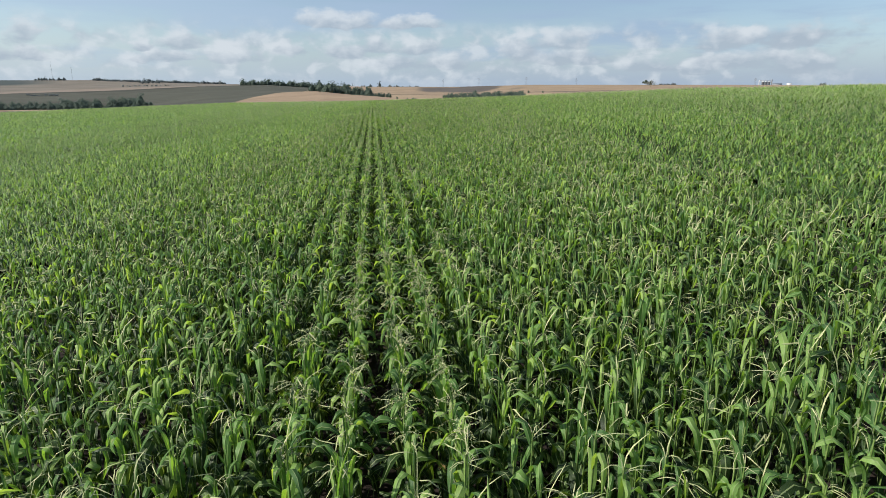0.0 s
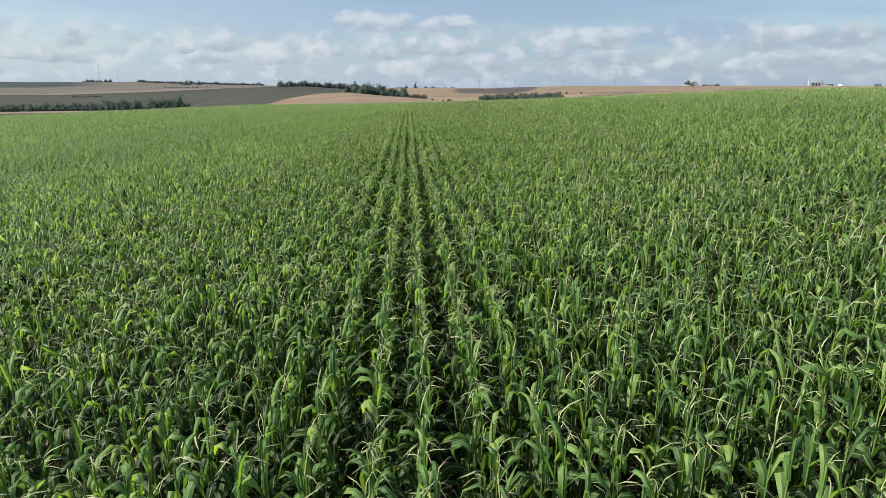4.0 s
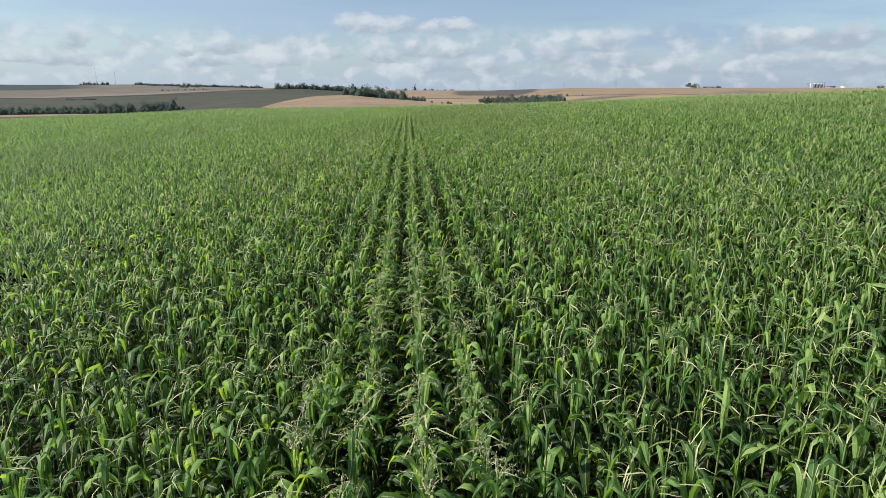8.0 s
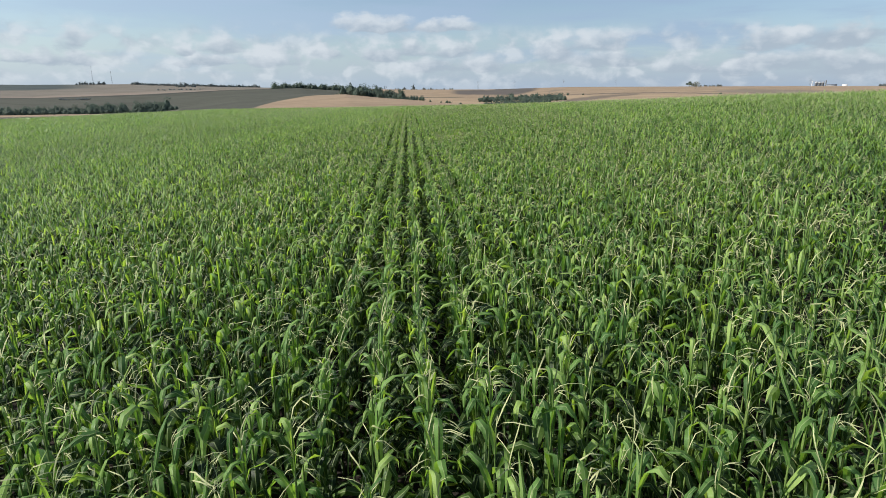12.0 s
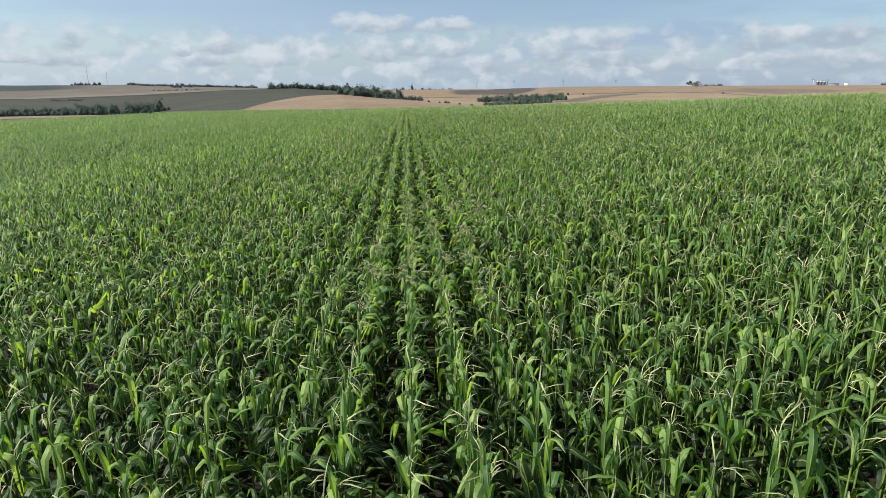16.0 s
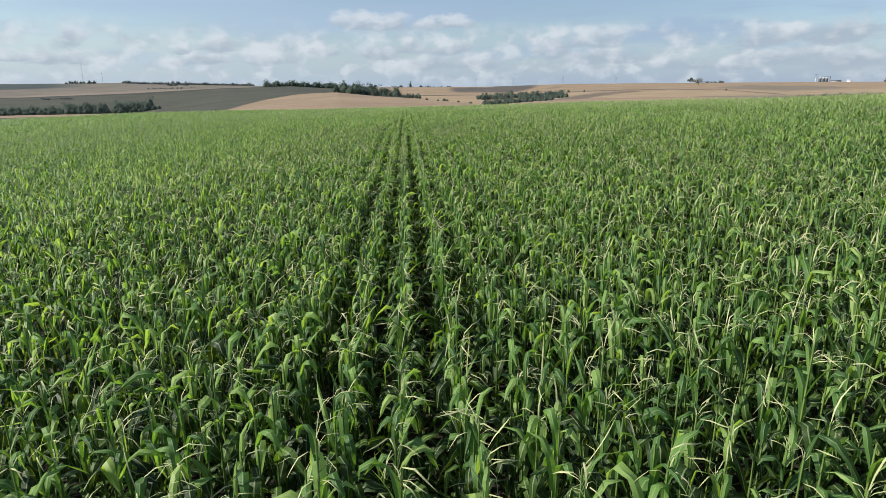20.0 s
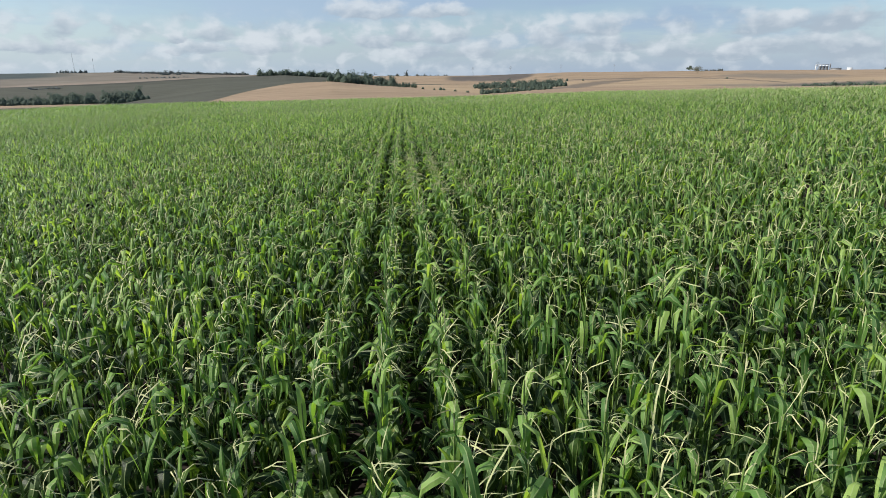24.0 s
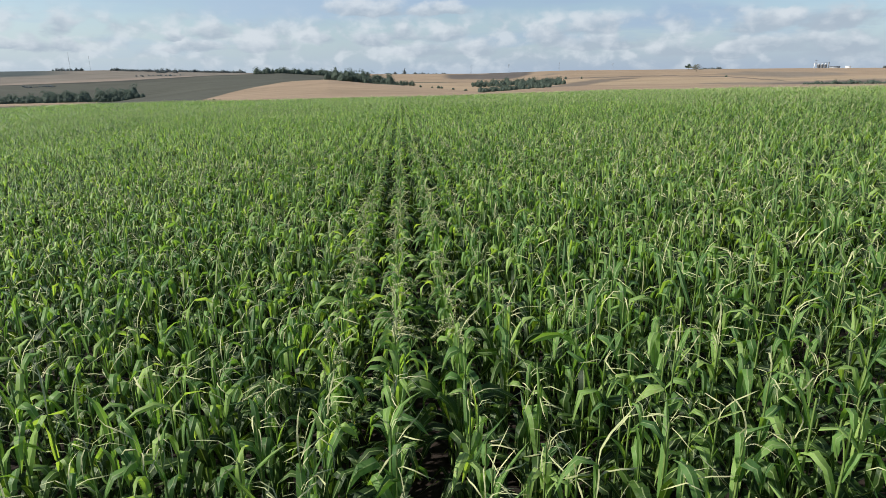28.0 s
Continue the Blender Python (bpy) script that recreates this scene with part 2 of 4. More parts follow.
# red soil, its colour taken near black to hold the shade under the crop
MAT_SHADED_SOIL = simple("shaded_red_soil", [(0, (0.012, 0.009, 0.007)), (1, (0.028, 0.019, 0.014))], 5.0, 0.95, 0.6, big=0.4)


# dark green that stands in for shade in the gaps of the far crop
MAT_SHADED_UNDER = simple("shaded_lower_leaves", [(0, (0.018, 0.042, 0.014)), (0.5, (0.036, 0.076, 0.022)), (1, (0.074, 0.13, 0.036))], 3.0, 0.85, 1.0, big=0.3, spec=0.15, dist=0.2)


def farmland(name):
    """Far fields: each field's own soil or stubble colour and painted shadow, with drilling lines, damp patches and
    grain.
    """
    m, add = material(name)
    geo = add("ShaderNodeNewGeometry")
    tone = add("ShaderNodeAttribute")
    tone.attribute_name = "field_tone"
    n1 = add("ShaderNodeTexNoise", {"Vector": geo.outputs["Position"], "Scale": 0.009, "Detail": 7.0, "Roughness": 0.62}).outputs[0]
    n3 = add("ShaderNodeTexNoise", {"Vector": geo.outputs["Position"], "Scale": 0.12, "Detail": 4.0, "Roughness": 0.6}).outputs[0]
    rot = add("ShaderNodeVectorRotate", {"Vector": geo.outputs["Position"], "Angle": radians(24)}, rotation_type="Z_AXIS")
    st = add("ShaderNodeVectorMath", {0: rot.outputs[0], 1: (0.005, 0.085, 0.0)}, operation="MULTIPLY")
    n2 = add("ShaderNodeTexNoise", {"Vector": st.outputs[0], "Scale": 1.0, "Detail": 4.0, "Distortion": 0.6}).outputs[0]
    f = add("ShaderNodeMix", {0: 0.42, 2: n1, 3: n2}).outputs[0]
    f = add("ShaderNodeMath", {0: n3, 1: 0.25, 2: f}, operation="MULTIPLY_ADD").outputs[0]
    f = add("ShaderNodeMapRange", {"Value": f, "From Min": 0.42, "From Max": 0.82, "To Min": 0.72, "To Max": 1.24}).outputs[0]
    col = add("ShaderNodeVectorMath", {0: tone.outputs["Color"]}, operation="SCALE")
    m.node_tree.links.new(f, col.inputs["Scale"])
    p = add("ShaderNodeBsdfPrincipled", {"Base Color": col.outputs[0], "Roughness": 0.95, "Specular IOR Level": 0.1})
    add("ShaderNodeOutputMaterial", {"Surface": p.outputs[0]})
    return m


MAT_FARMLAND = farmland("far_farmland")
STUBBLE, STRAW, STRAW_SKY = (0.25, 0.185, 0.125), (0.285, 0.215, 0.140), (0.255, 0.190, 0.128)
PALE_AND_SHADE, FALLOW, PLOUGH_AND_SHADE, DISTANT = (0.150, 0.132, 0.108), (0.067, 0.068, 0.053), (0.098, 0.085, 0.075), (0.055, 0.068, 0.066)

# ---- the lie of the land ----
CAM_END = (10.8, 121.5)   # the place from which the far country's heights are laid out
FIELD_END = 275.0         # rows end here
PLANT = 1.95              # mean height of the crop


def canopy(x, y):
    """Height of the crop's top over the datum: a slope that falls to one side, with a low crest ahead."""
    x, y = np.asarray(x, float), np.asarray(y, float)
    ridge = np.interp(y, RIDGE_Y, RIDGE_Z)
    fade = 1.0 / (1.0 + np.exp((np.clip(y, -200, 500) - 140.0) / 35.0))
    side = 0.056 * fade * 75.0 * np.tanh(x / 75.0) + 0.021 * x - 0.009 * np.sqrt(x * x + 400.0) + 0.18
    side = side - 0.02 * np.clip(-x - 108.0, 0, 120)
    swell = 0.42 * np.exp(-((x - 62.0) / 24.0) ** 2) / (1.0 + np.exp((95.0 - y) / 10.0))         # low swells of the ground to both sides
    swell = swell + 1.0 * np.exp(-((x + 62.0) / 38.0) ** 2) / (1.0 + np.exp((248.0 - y) / 9.0))
    return EYE + ridge + side + swell


_ky = [-400, -60, 0, 46, 80, 122, 160, 220, 275, 340]
_kz = [-2.9, -2.6, -2.53, -2.74, -2.60, -2.41, -2.64, -3.48, -4.5, -7.0]
RIDGE_Y = np.arange(-400, 341, 5.0)
RIDGE_Z = np.interp(RIDGE_Y, _ky, _kz)
for _ in range(30):
    RIDGE_Z[1:-1] = (RIDGE_Z[:-2] + 2 * RIDGE_Z[1:-1] + RIDGE_Z[2:]) / 4


def sheet(name, X, Y, Z, mats, index, label, kind, wrap=False):
    """A grid of quads from arrays of one shape."""
    n, k = X.shape
    co = np.stack([X, Y, Z], -1).reshape(-1, 3)
    i = np.arange(n - 1)[:, None] * k
    j = np.arange(k - 1)[None, :]
    a = (i + j).ravel()
    quads = np.stack([a, a + 1, a + k + 1, a + k], -1)
    return raw_mesh(name, co, quads.astype(np.int32), mats, index, label=label, kind=kind)


def raw_mesh(name, co, faces, mats, index=None, uv=None, label="", kind="", smooth=True, parent=None, category=""):
    """One mesh object from arrays: vertices, faces all of one size, material index and uv a corner."""
    me = bpy.data.meshes.new(name)
    nf, size = faces.shape
    me.vertices.add(len(co))
    me.vertices.foreach_set("co", co.astype(np.float32).ravel())
    me.loops.add(nf * size)
    me.loops.foreach_set("vertex_index", faces.astype(np.int32).ravel())
    me.polygons.add(nf)
    me.polygons.foreach_set("loop_start", np.arange(0, nf * size, size, dtype=np.int32))
    me.polygons.foreach_set("loop_total", np.full(nf, size, np.int32))
    for m in mats:
        me.materials.append(m)
    if index is not None:
        me.polygons.foreach_set("material_index", np.asarray(index, np.int32).ravel())
    if uv is not None:
        lay = me.uv_layers.new(name="UVMap")
        lay.data.foreach_set("uv", uv[faces.ravel()].astype(np.float32).ravel())
    me.polygons.foreach_set("use_smooth", np.full(nf, smooth))
    me.update(calc_edges=True)
    ob = new(name, me)
    if parent is not None:
        ob.parent = parent
    return tagged(ob, label, category, "", kind)


# azimuth knots (degrees from the rows' direction) and, ring by ring, the elevation angle of the land there
KNOT_AZ = [-32.2, -24.6, -17.1, -10.8, -6.7, -0.4, 7.7, 15.6, 25.5, 34.2, 40.5]
RINGS = [
    (330, [-2.17, -2.13, -2.1, -2.06, -2.01, -1.96, -1.79, -1.69, -1.41, -1.08, -0.86]),
    (480, [-2.10, -2.10, -1.76, -1.5, -1.29, -1.28, -1.43, -1.33, -1.11, -0.85, -0.7]),
    (620, [-2.02, -2.04, -1.42, -0.95, -0.73, -0.92, -1.37, -1.08, -0.87, -0.69, -0.59]),
    (800, [-1.90, -1.93, -0.98, -0.5, -0.24, -0.58, -1.4, -0.82, -0.68, -0.58, -0.49]),
    (900, [-1.82, -1.84, -0.69, -0.25, -0.07, -0.66, -1.32, -0.72, -0.58, -0.54, -0.41]),
    (980, [-1.72, -1.70, -0.54, -0.14, -0.12, -0.68, -1.2, -0.68, -0.52, -0.48, -0.34]),
    (1100, [-1.22, -1.12, -0.35, 0.0, -0.19, -0.71, -1.01, -0.62, -0.44, -0.4, -0.24]),
    (1300, [-0.72, -0.60, -0.02, 0.28, -0.12, -0.56, -0.7, -0.41, -0.2, -0.22, -0.07]),
    (1500, [-0.38, -0.12, 0.32, 0.5, 0.26, -0.4, -0.49, -0.14, 0.04, -0.04, 0.09]),
    (1800, [-0.44, -0.03, 0.3, 0.45, 0.29, -0.15, -0.18, 0.09, -0.0, 0.13, 0.22]),
    (2300, [0.1, 0.34, 0.42, 0.45, 0.34, 0.27, 0.26, 0.44, 0.48, 0.45, 0.45]),
    (2900, [0.64, 0.76, 0.58, 0.5, 0.44, 0.39, 0.41, 0.65, 0.67, 0.67, 0.63]),
    (4700, [0.51, 0.61, 0.46, 0.35, 0.29, 0.27, 0.28, 0.39, 0.43, 0.4, 0.38]),
]


def land(az, r):
    """Ground height at azimuth (degrees) and distance from CAM_END."""
    az, r = np.broadcast_arrays(np.asarray(az, float), np.asarray(r, float))
    x = CAM_END[0] + r * np.sin(np.radians(az))
    y = CAM_END[1] + r * np.cos(np.radians(az))
    near = canopy(x, y) - PLANT
    rs = np.array([q[0] for q in RINGS], float)
    a = np.clip(az, -60, 70)
    heights = np.stack([EYE + d * np.tan(np.radians(np.interp(a, KNOT_AZ, e))) for d, e in RINGS])
    end = (FIELD_END + 4 - CAM_END[1]) / np.maximum(np.cos(np.radians(a)), 0.5)
    xe = CAM_END[0] + end * np.sin(np.radians(az))
    ye = CAM_END[1] + end * np.cos(np.radians(az))
    z_end = canopy(xe, ye) - PLANT
    # from the field's end to the first ring, then from ring to ring
    far = np.empty(r.shape)
    k = np.clip(np.searchsorted(rs, r) - 1, -1, len(rs) - 2)
    first = r <= rs[0]
    f = np.clip((r - end) / (rs[0] - end), 0, 1)
    far0 = z_end + (heights[0] - z_end) * f
    kk = np.maximum(k, 0)
    idx = np.indices(r.shape)
    h0, h1 = heights[(kk, *idx)], heights[(kk + 1, *idx)]
    g = np.clip((r - rs[kk]) / (rs[kk + 1] - rs[kk]), 0, 1)
    far = np.where(first, far0, h0 + (h1 - h0) * g)
    return np.where(r < end, near, far)


def ground_at(x, y):
    dx, dy = x - CAM_END[0], y - CAM_END[1]
    return float(land(math.degrees(math.atan2(dx, dy)), math.hypot(dx, dy)))


def polar(az, r):
    """World place on the ground from azimuth in degrees and distance."""
    return (CAM_END[0] + r * math.sin(radians(az)), CAM_END[1] + r * math.cos(radians(az)), float(land(az, r)))


# azimuths, lower and upper edge as rise in degrees, nearest distance, colour, share
# first a ploughed field, fourth a thin line; the other patches are painted shadow
SLOPE_FIELDS_AND_SHADE = (
    ((3.8, 5.4, 8.4, 9.0, 10.7, 13.1), (0.0, -0.10, -0.12, -0.12, -0.09, 0.48), (0.30, 0.34, 0.37, 0.90, 0.90, 0.90), 1450, PLOUGH_AND_SHADE, 1.0),
    ((13.0, 14.0, 15.6), (0.14, 0.20, 0.42), (0.16, 0.36, 0.44), 1400, PALE_AND_SHADE, 0.6),
    ((13.2, 16.0, 18.0, 20.0, 22.8), (-1.20, -0.92, -0.60, -0.28, -0.01), (-0.98, -0.50, -0.22, -0.08, 0.03), 820, PLOUGH_AND_SHADE, 0.75),
    ((15.2, 24.5, 29.4, 32.0, 34.6), (-0.10, 0.10, -0.01, -0.21, -0.43), (-0.04, 0.165, 0.05, -0.15, -0.37), 1000, PLOUGH_AND_SHADE, 0.9),
    ((28.0, 31.0, 34.0, 38.5), (0.20, 0.11, -0.06, 0.16), (0.27, 0.43, 0.38, 0.24), 1300, PALE_AND_SHADE, 0.75),
    ((26.5, 29.4, 35.3, 41.0), (-0.52, -0.62, -0.80, -0.64), (-0.50, -0.46, -0.36, -0.10), 760, PALE_AND_SHADE, 0.7),
    ((32.0, 35.3, 41.0), (-0.60, -0.80, -0.64), (-0.56, -0.42, -0.22), 760, PLOUGH_AND_SHADE, 0.8),
)


def soft(v, a, b):
    t = np.clip((v - a) / (b - a), 0, 1)
    return t * t * (3 - 2 * t)


def field_tones(az, r, rise):
    """Colour of the far country, field by field, with painted shadow patches, and edges a few metres soft."""
    tone = np.ones(az.shape + (3,)) * np.array(STUBBLE)

    def lay(colour, share):
        tone[:] += (np.array(colour) - tone) * np.clip(share, 0, 1)[..., None]

    lay(STRAW, soft(r, 920, 950))
    lay(STRAW_SKY, soft(r, 1480, 1540))
    edge = np.interp(r, [480, 650, 790, 880, 950, 1500], [-18.0, -15.7, -13.3, -10.8, -8.2, -6.5])
    lay(FALLOW, soft(edge - az, -0.15, 0.15) * soft(1530 - r, -10, 10))
    lay(PALE_AND_SHADE, soft(-9 - az, -0.6, 0.6) * soft(r, 1510, 1530))
    lay((0.205, 0.165, 0.130), soft(-9 - az, -0.6, 0.6) * soft(r, 1525, 1560) * soft(1900 - r, -60, 60))
    lay(STUBBLE, soft(-26.0 - az, -0.6, 1.4) * soft(r, 680, 700) * soft(940 - r, -8, 8))
    lay(DISTANT, soft(-26.5 - az, 0.0, 4.0) * soft(r, 2350, 2620 - 25 * np.clip(-26 - az, 0, 8)))
    for a0, a1, r0, r1, w, colour in ((-3, 5.5, 1420, 1560, 60, FALLOW), (-42, -11, 1445, 1455, 62, (0.045, 0.045, 0.038))):
        t = np.clip((az - a0) / (a1 - a0), 0, 1)
        lo = r0 + (r1 - r0) * t + 12 * np.sin(az * 1.7)
        wide = w * np.sin(math.pi * t) ** 0.5
        lay(colour, soft(r, lo - 8, lo + 8) * soft(lo + wide - r, -8, 8) * (t > 0) * (t < 1))
    ragged = 0.012 * np.sin(az * 3.1) + 0.008 * np.sin(az * 7.0 + 1.0)
    for knots, low, high, r0, colour, share in SLOPE_FIELDS_AND_SHADE:
        lo, hi = np.interp(az, knots, low) + ragged, np.interp(az, knots, high) + ragged
        e = np.clip((hi - lo) * 0.4, 0.02, 0.09)
        w = soft(rise - lo, -e, e) * soft(hi - rise, -e, e) * soft(az, knots[0], knots[0] + 1.2) * soft(knots[-1] - az, 0, 1.2)
        lay(colour, w * share * soft(r, r0 - 20, r0 + 20))
    return tone


def make_ground():
    az = np.concatenate([np.arange(-180, -44, 4.0), np.arange(-44, -33, 0.3), np.arange(-33, 42, 0.15), np.arange(42, 54, 0.4), np.arange(54, 181, 4.0)])
    az[-1] = 180.0
    r = np.concatenate([np.arange(0.01, 150, 15.0), np.arange(150, 340, 9.0), np.arange(340, 960, 9.0), np.arange(960, 1600, 13.0), np.geomspace(1600, 2950, 44), np.geomspace(3050, 4850, 8)])
    A, R = np.meshgrid(az, r, indexing="ij")
    Z = land(A, R)
    # smooth the far country's joints
    far = R > 345
    for _ in range(3):
        S = Z.copy()
        S[:, 1:-1] = (Z[:, :-2] + 2 * Z[:, 1:-1] + Z[:, 2:]) / 4
        Z = np.where(far, S, Z)
    X = CAM_END[0] + R * np.sin(np.radians(A))
    Y = CAM_END[1] + R * np.cos(np.radians(A))
    tone = field_tones(A, R, np.degrees(np.arctan2(Z - EYE, R)))
    Ac, Rc = (A[:-1, :-1] + A[1:, 1:]) / 2, (R[:-1, :-1] + R[1:, 1:]) / 2
    inside = Rc < (FIELD_END + 4 - CAM_END[1]) / np.maximum(np.cos(np.radians(np.clip(Ac, -60, 70))), 0.5)
    ob = sheet("ground", X, Y, Z, [MAT_SHADED_SOIL, MAT_FARMLAND], np.where(inside, 0, 1).ravel(),
               "rolling farmland of bare soil, ripe stubble and grey fallow", "structure")
    lay = ob.data.attributes.new("field_tone", "FLOAT_COLOR", "POINT")
    lay.data.foreach_set("color", np.concatenate([tone, np.ones(tone.shape[:2] + (1,))], -1).astype(np.float32).ravel())


make_ground()


# ---- the crop ----
def leaf_strips(base, azim, length, width, lean0, lean1, bend, twist, segs, fold, rng, profile=(0.55, 0.85, 1.0, 0.9, 0.55, 0.04)):
    """Leaves as pointed ribbons, all at once. Each rises from its base, bends over where bend says and hangs; fold > 0 gives
    a keel along the midrib. Returns vertices, triangles, uv."""
    n = len(base)
    s = np.linspace(0, 1, segs + 1)
    sm = (s[1:] + s[:-1]) / 2
    th = lean0[:, None] + (lean1 - lean0)[:, None] * np.clip((sm[None, :] - bend[:, None]) / 0.44, 0, 1) + 0.25 * sm[None, :]
    step = length[:, None] / segs
    out = np.concatenate([np.zeros((n, 1)), np.cumsum(np.sin(th) * step, 1)], 1)
    up = np.concatenate([np.zeros((n, 1)), np.cumsum(np.cos(th) * step, 1)], 1)
    a = azim[:, None] + twist[:, None] * s[None, :] * 0.5
    ca, sa = np.cos(a), np.sin(a)
    mid = np.stack([base[:, None, 0] + out * ca, base[:, None, 1] + out * sa, base[:, None, 2] + up], -1)
    prof = np.interp(s, [0, 0.12, 0.35, 0.62, 0.85, 1.0], profile)
    w = width[:, None] * prof[None, :] / 2
    roll = twist[:, None] * s[None, :]
    side = np.stack([-sa * np.cos(roll), ca * np.cos(roll), np.sin(roll)], -1)
    wave = np.sin(s[None, :] * 17 + azim[:, None] * 5) * 0.11 * width[:, None] * (s > 0.15) * (s < 0.95)
    lift = np.zeros_like(side)
    lift[..., 2] = fold * w + wave
    L = mid - side * w[..., None] + lift
    lift[..., 2] = fold * w - wave
    Rr = mid + side * w[..., None] + lift
    if fold > 0:
        V = np.stack([L, mid, Rr], 2)
        us = np.array([0, 0.5, 1.0])
    else:
        V = np.stack([L, Rr], 2)
        us = np.array([0, 1.0])
    c = len(us)
    body = V[:, :segs].reshape(n, segs * c, 3)
    co = np.concatenate([body, mid[:, -1:, :]], 1).reshape(-1, 3)
    uvb = np.stack(np.broadcast_arrays(us[None, :], s[:segs, None]), -1).reshape(-1, 2)
    uv = np.tile(np.concatenate([uvb, [[0.5, 1.0]]]), (n, 1))
    per = segs * c + 1
    q = []
    for i in range(segs - 1):
        for j in range(c - 1):
            v0 = i * c + j
            q += [(v0, v0 + 1, v0 + c + 1), (v0, v0 + c + 1, v0 + c)]
    for j in range(c - 1):
        q.append(((segs - 1) * c + j, (segs - 1) * c + j + 1, per - 1))
    faces = (np.arange(n)[:, None, None] * per + np.array(q)[None]).reshape(-1, 3)
    return co, faces, uv


def plant_params(n, leaves, rng):
    """Random leaves for n plants: height on the stalk, azimuth, size and arch of each. Leaves lie mostly along the row."""
    k = np.arange(leaves)[None, :]
    u = (k + 0.5) / leaves                      # 0 low, 1 top
    h = LEAF_LOW + u * (0.88 - LEAF_LOW)        # share of the plant's height
    plane = math.pi / 2 + rng.normal(0, 0.62, (n, 1))
    azim = plane + math.pi * (k % 2) + rng.normal(0, 0.45, (n, leaves))
    length = np.interp(h, [0.1, 0.45, 0.65, 0.88], [0.66, 0.68, 0.55, 0.36]) * rng.uniform(0.75, 1.2, (n, leaves))
    width = np.interp(h, [0.1, 0.45, 0.68, 0.88], [0.072, 0.086, 0.074, 0.046]) * rng.uniform(0.75, 1.2, (n, leaves))
    lean0 = np.radians(np.abs(np.interp(h, [0.1, 0.45, 0.65, 0.88], [55, 30, 17, 10]) + rng.normal(0, 10, (n, leaves))))
    lean1 = np.radians(np.interp(h, [0.1, 0.6, 0.78, 0.88], [140, 165, 155, 120]) + rng.normal(0, 24, (n, leaves)))
    spear = (rng.uniform(0, 1, (n, leaves)) < 0.14) & (h > 0.62)
    lean1 = np.where(spear, lean0 + np.radians(rng.uniform(5, 40, (n, leaves))), lean1)
    width = np.where(spear, width * 0.62, width)
    bend = np.interp(h, [0.1, 0.7, 0.88], [0.08, 0.12, 0.22]) + rng.uniform(0.0, 0.34, (n, leaves))
    twist = rng.normal(0, 0.85, (n, leaves))
    height = h * np.ones((n, 1)) + rng.normal(0, 0.015, (n, leaves))
    return azim, length, width, lean0, lean1, bend, twist, height


LEAF_LOW = 0.34


def tassel_ribbons(top, n_br, segs, rng, thick=0.011):
    """Tassels: an upright spike and side branches that arch over; crossing ribbons, two a branch."""
    n = len(top)
    sets = []
    for b in range(n_br):
        azim = rng.normal(0.1, 1.7, n)
        if b == 0:
            length, l0, l1 = rng.uniform(0.26, 0.38, n), np.abs(rng.normal(0, 0.25, n)), np.abs(rng.normal(1.1, 0.7, n))
            base = top.copy()
        else:
            length, l0, l1 = rng.uniform(0.18, 0.31, n), rng.uniform(0.35, 1.0, n), rng.uniform(1.4, 2.5, n)
            base = top - np.array([0, 0, 1.0]) * rng.uniform(0.0, 0.10, (n, 1))
        if segs == 1:
            l1 = l0 + 0.6
        width = np.full(n, thick) * rng.uniform(0.8, 1.3, n)
        sets.append(leaf_strips(base, azim, length, width * (1.4 if b == 0 else 1.0), l0, l1, np.full(n, 0.12), rng.normal(0, 1.2, n), segs, 0.0, rng, (0.5, 0.9, 1.0, 1.0, 0.95, 0.5)))
    return join(sets)


def join(sets):
    co, fa, uv, o = [], [], [], 0
    for c, f, u in sets:
        co.append(c)
        fa.append(f + o)
        uv.append(u)
        o += len(c)
    return np.concatenate(co), np.concatenate(fa), np.concatenate(uv)


ROW = 0.48       # metres between rows
STEP = 0.22      # metres between plants in a row


def middle_x(y):
    """Middle of the strip of field that is built in most detail, a slightly bent line across the rows."""
    return np.interp(y, [0, 28, 75, 98, 122], [0.0, 2.2, 5.87, 8.36, 10.8])


def plant_spots(x0, x1, y0, y1, thin, rng):
    """Places of plants in straight drilled rows, slightly uneven."""
    rows = np.arange(math.ceil(x0 / ROW), math.floor(x1 / ROW) + 1) * ROW + 0.18
    ys = np.arange(y0, y1, STEP * thin)
    X, Y = np.meshgrid(rows, ys)
    X = X + rng.normal(0, 0.026, X.shape) + 0.018 * np.sin(Y * 0.31 + X * 2.1) + 0.02 * np.sin(Y * 0.093 + X * 5.3)
    Y = Y + rng.uniform(-0.4, 0.4, X.shape) * STEP * thin
    # a streak where few plants came up
    off = np.abs((X - 10.6) - (Y - 18.0) * 0.242)
    bare = (off < 0.55) & (Y > 17) & (Y < 31)
    keep = rng.uniform(0, 1, X.shape) > np.where(bare, 0.75, 0.05)
    keep &= (Y > 0.95 * X - 26) & (Y > -1.30 * X - 30)      # the corners beside the start lie out of view
    return X[keep], Y[keep]


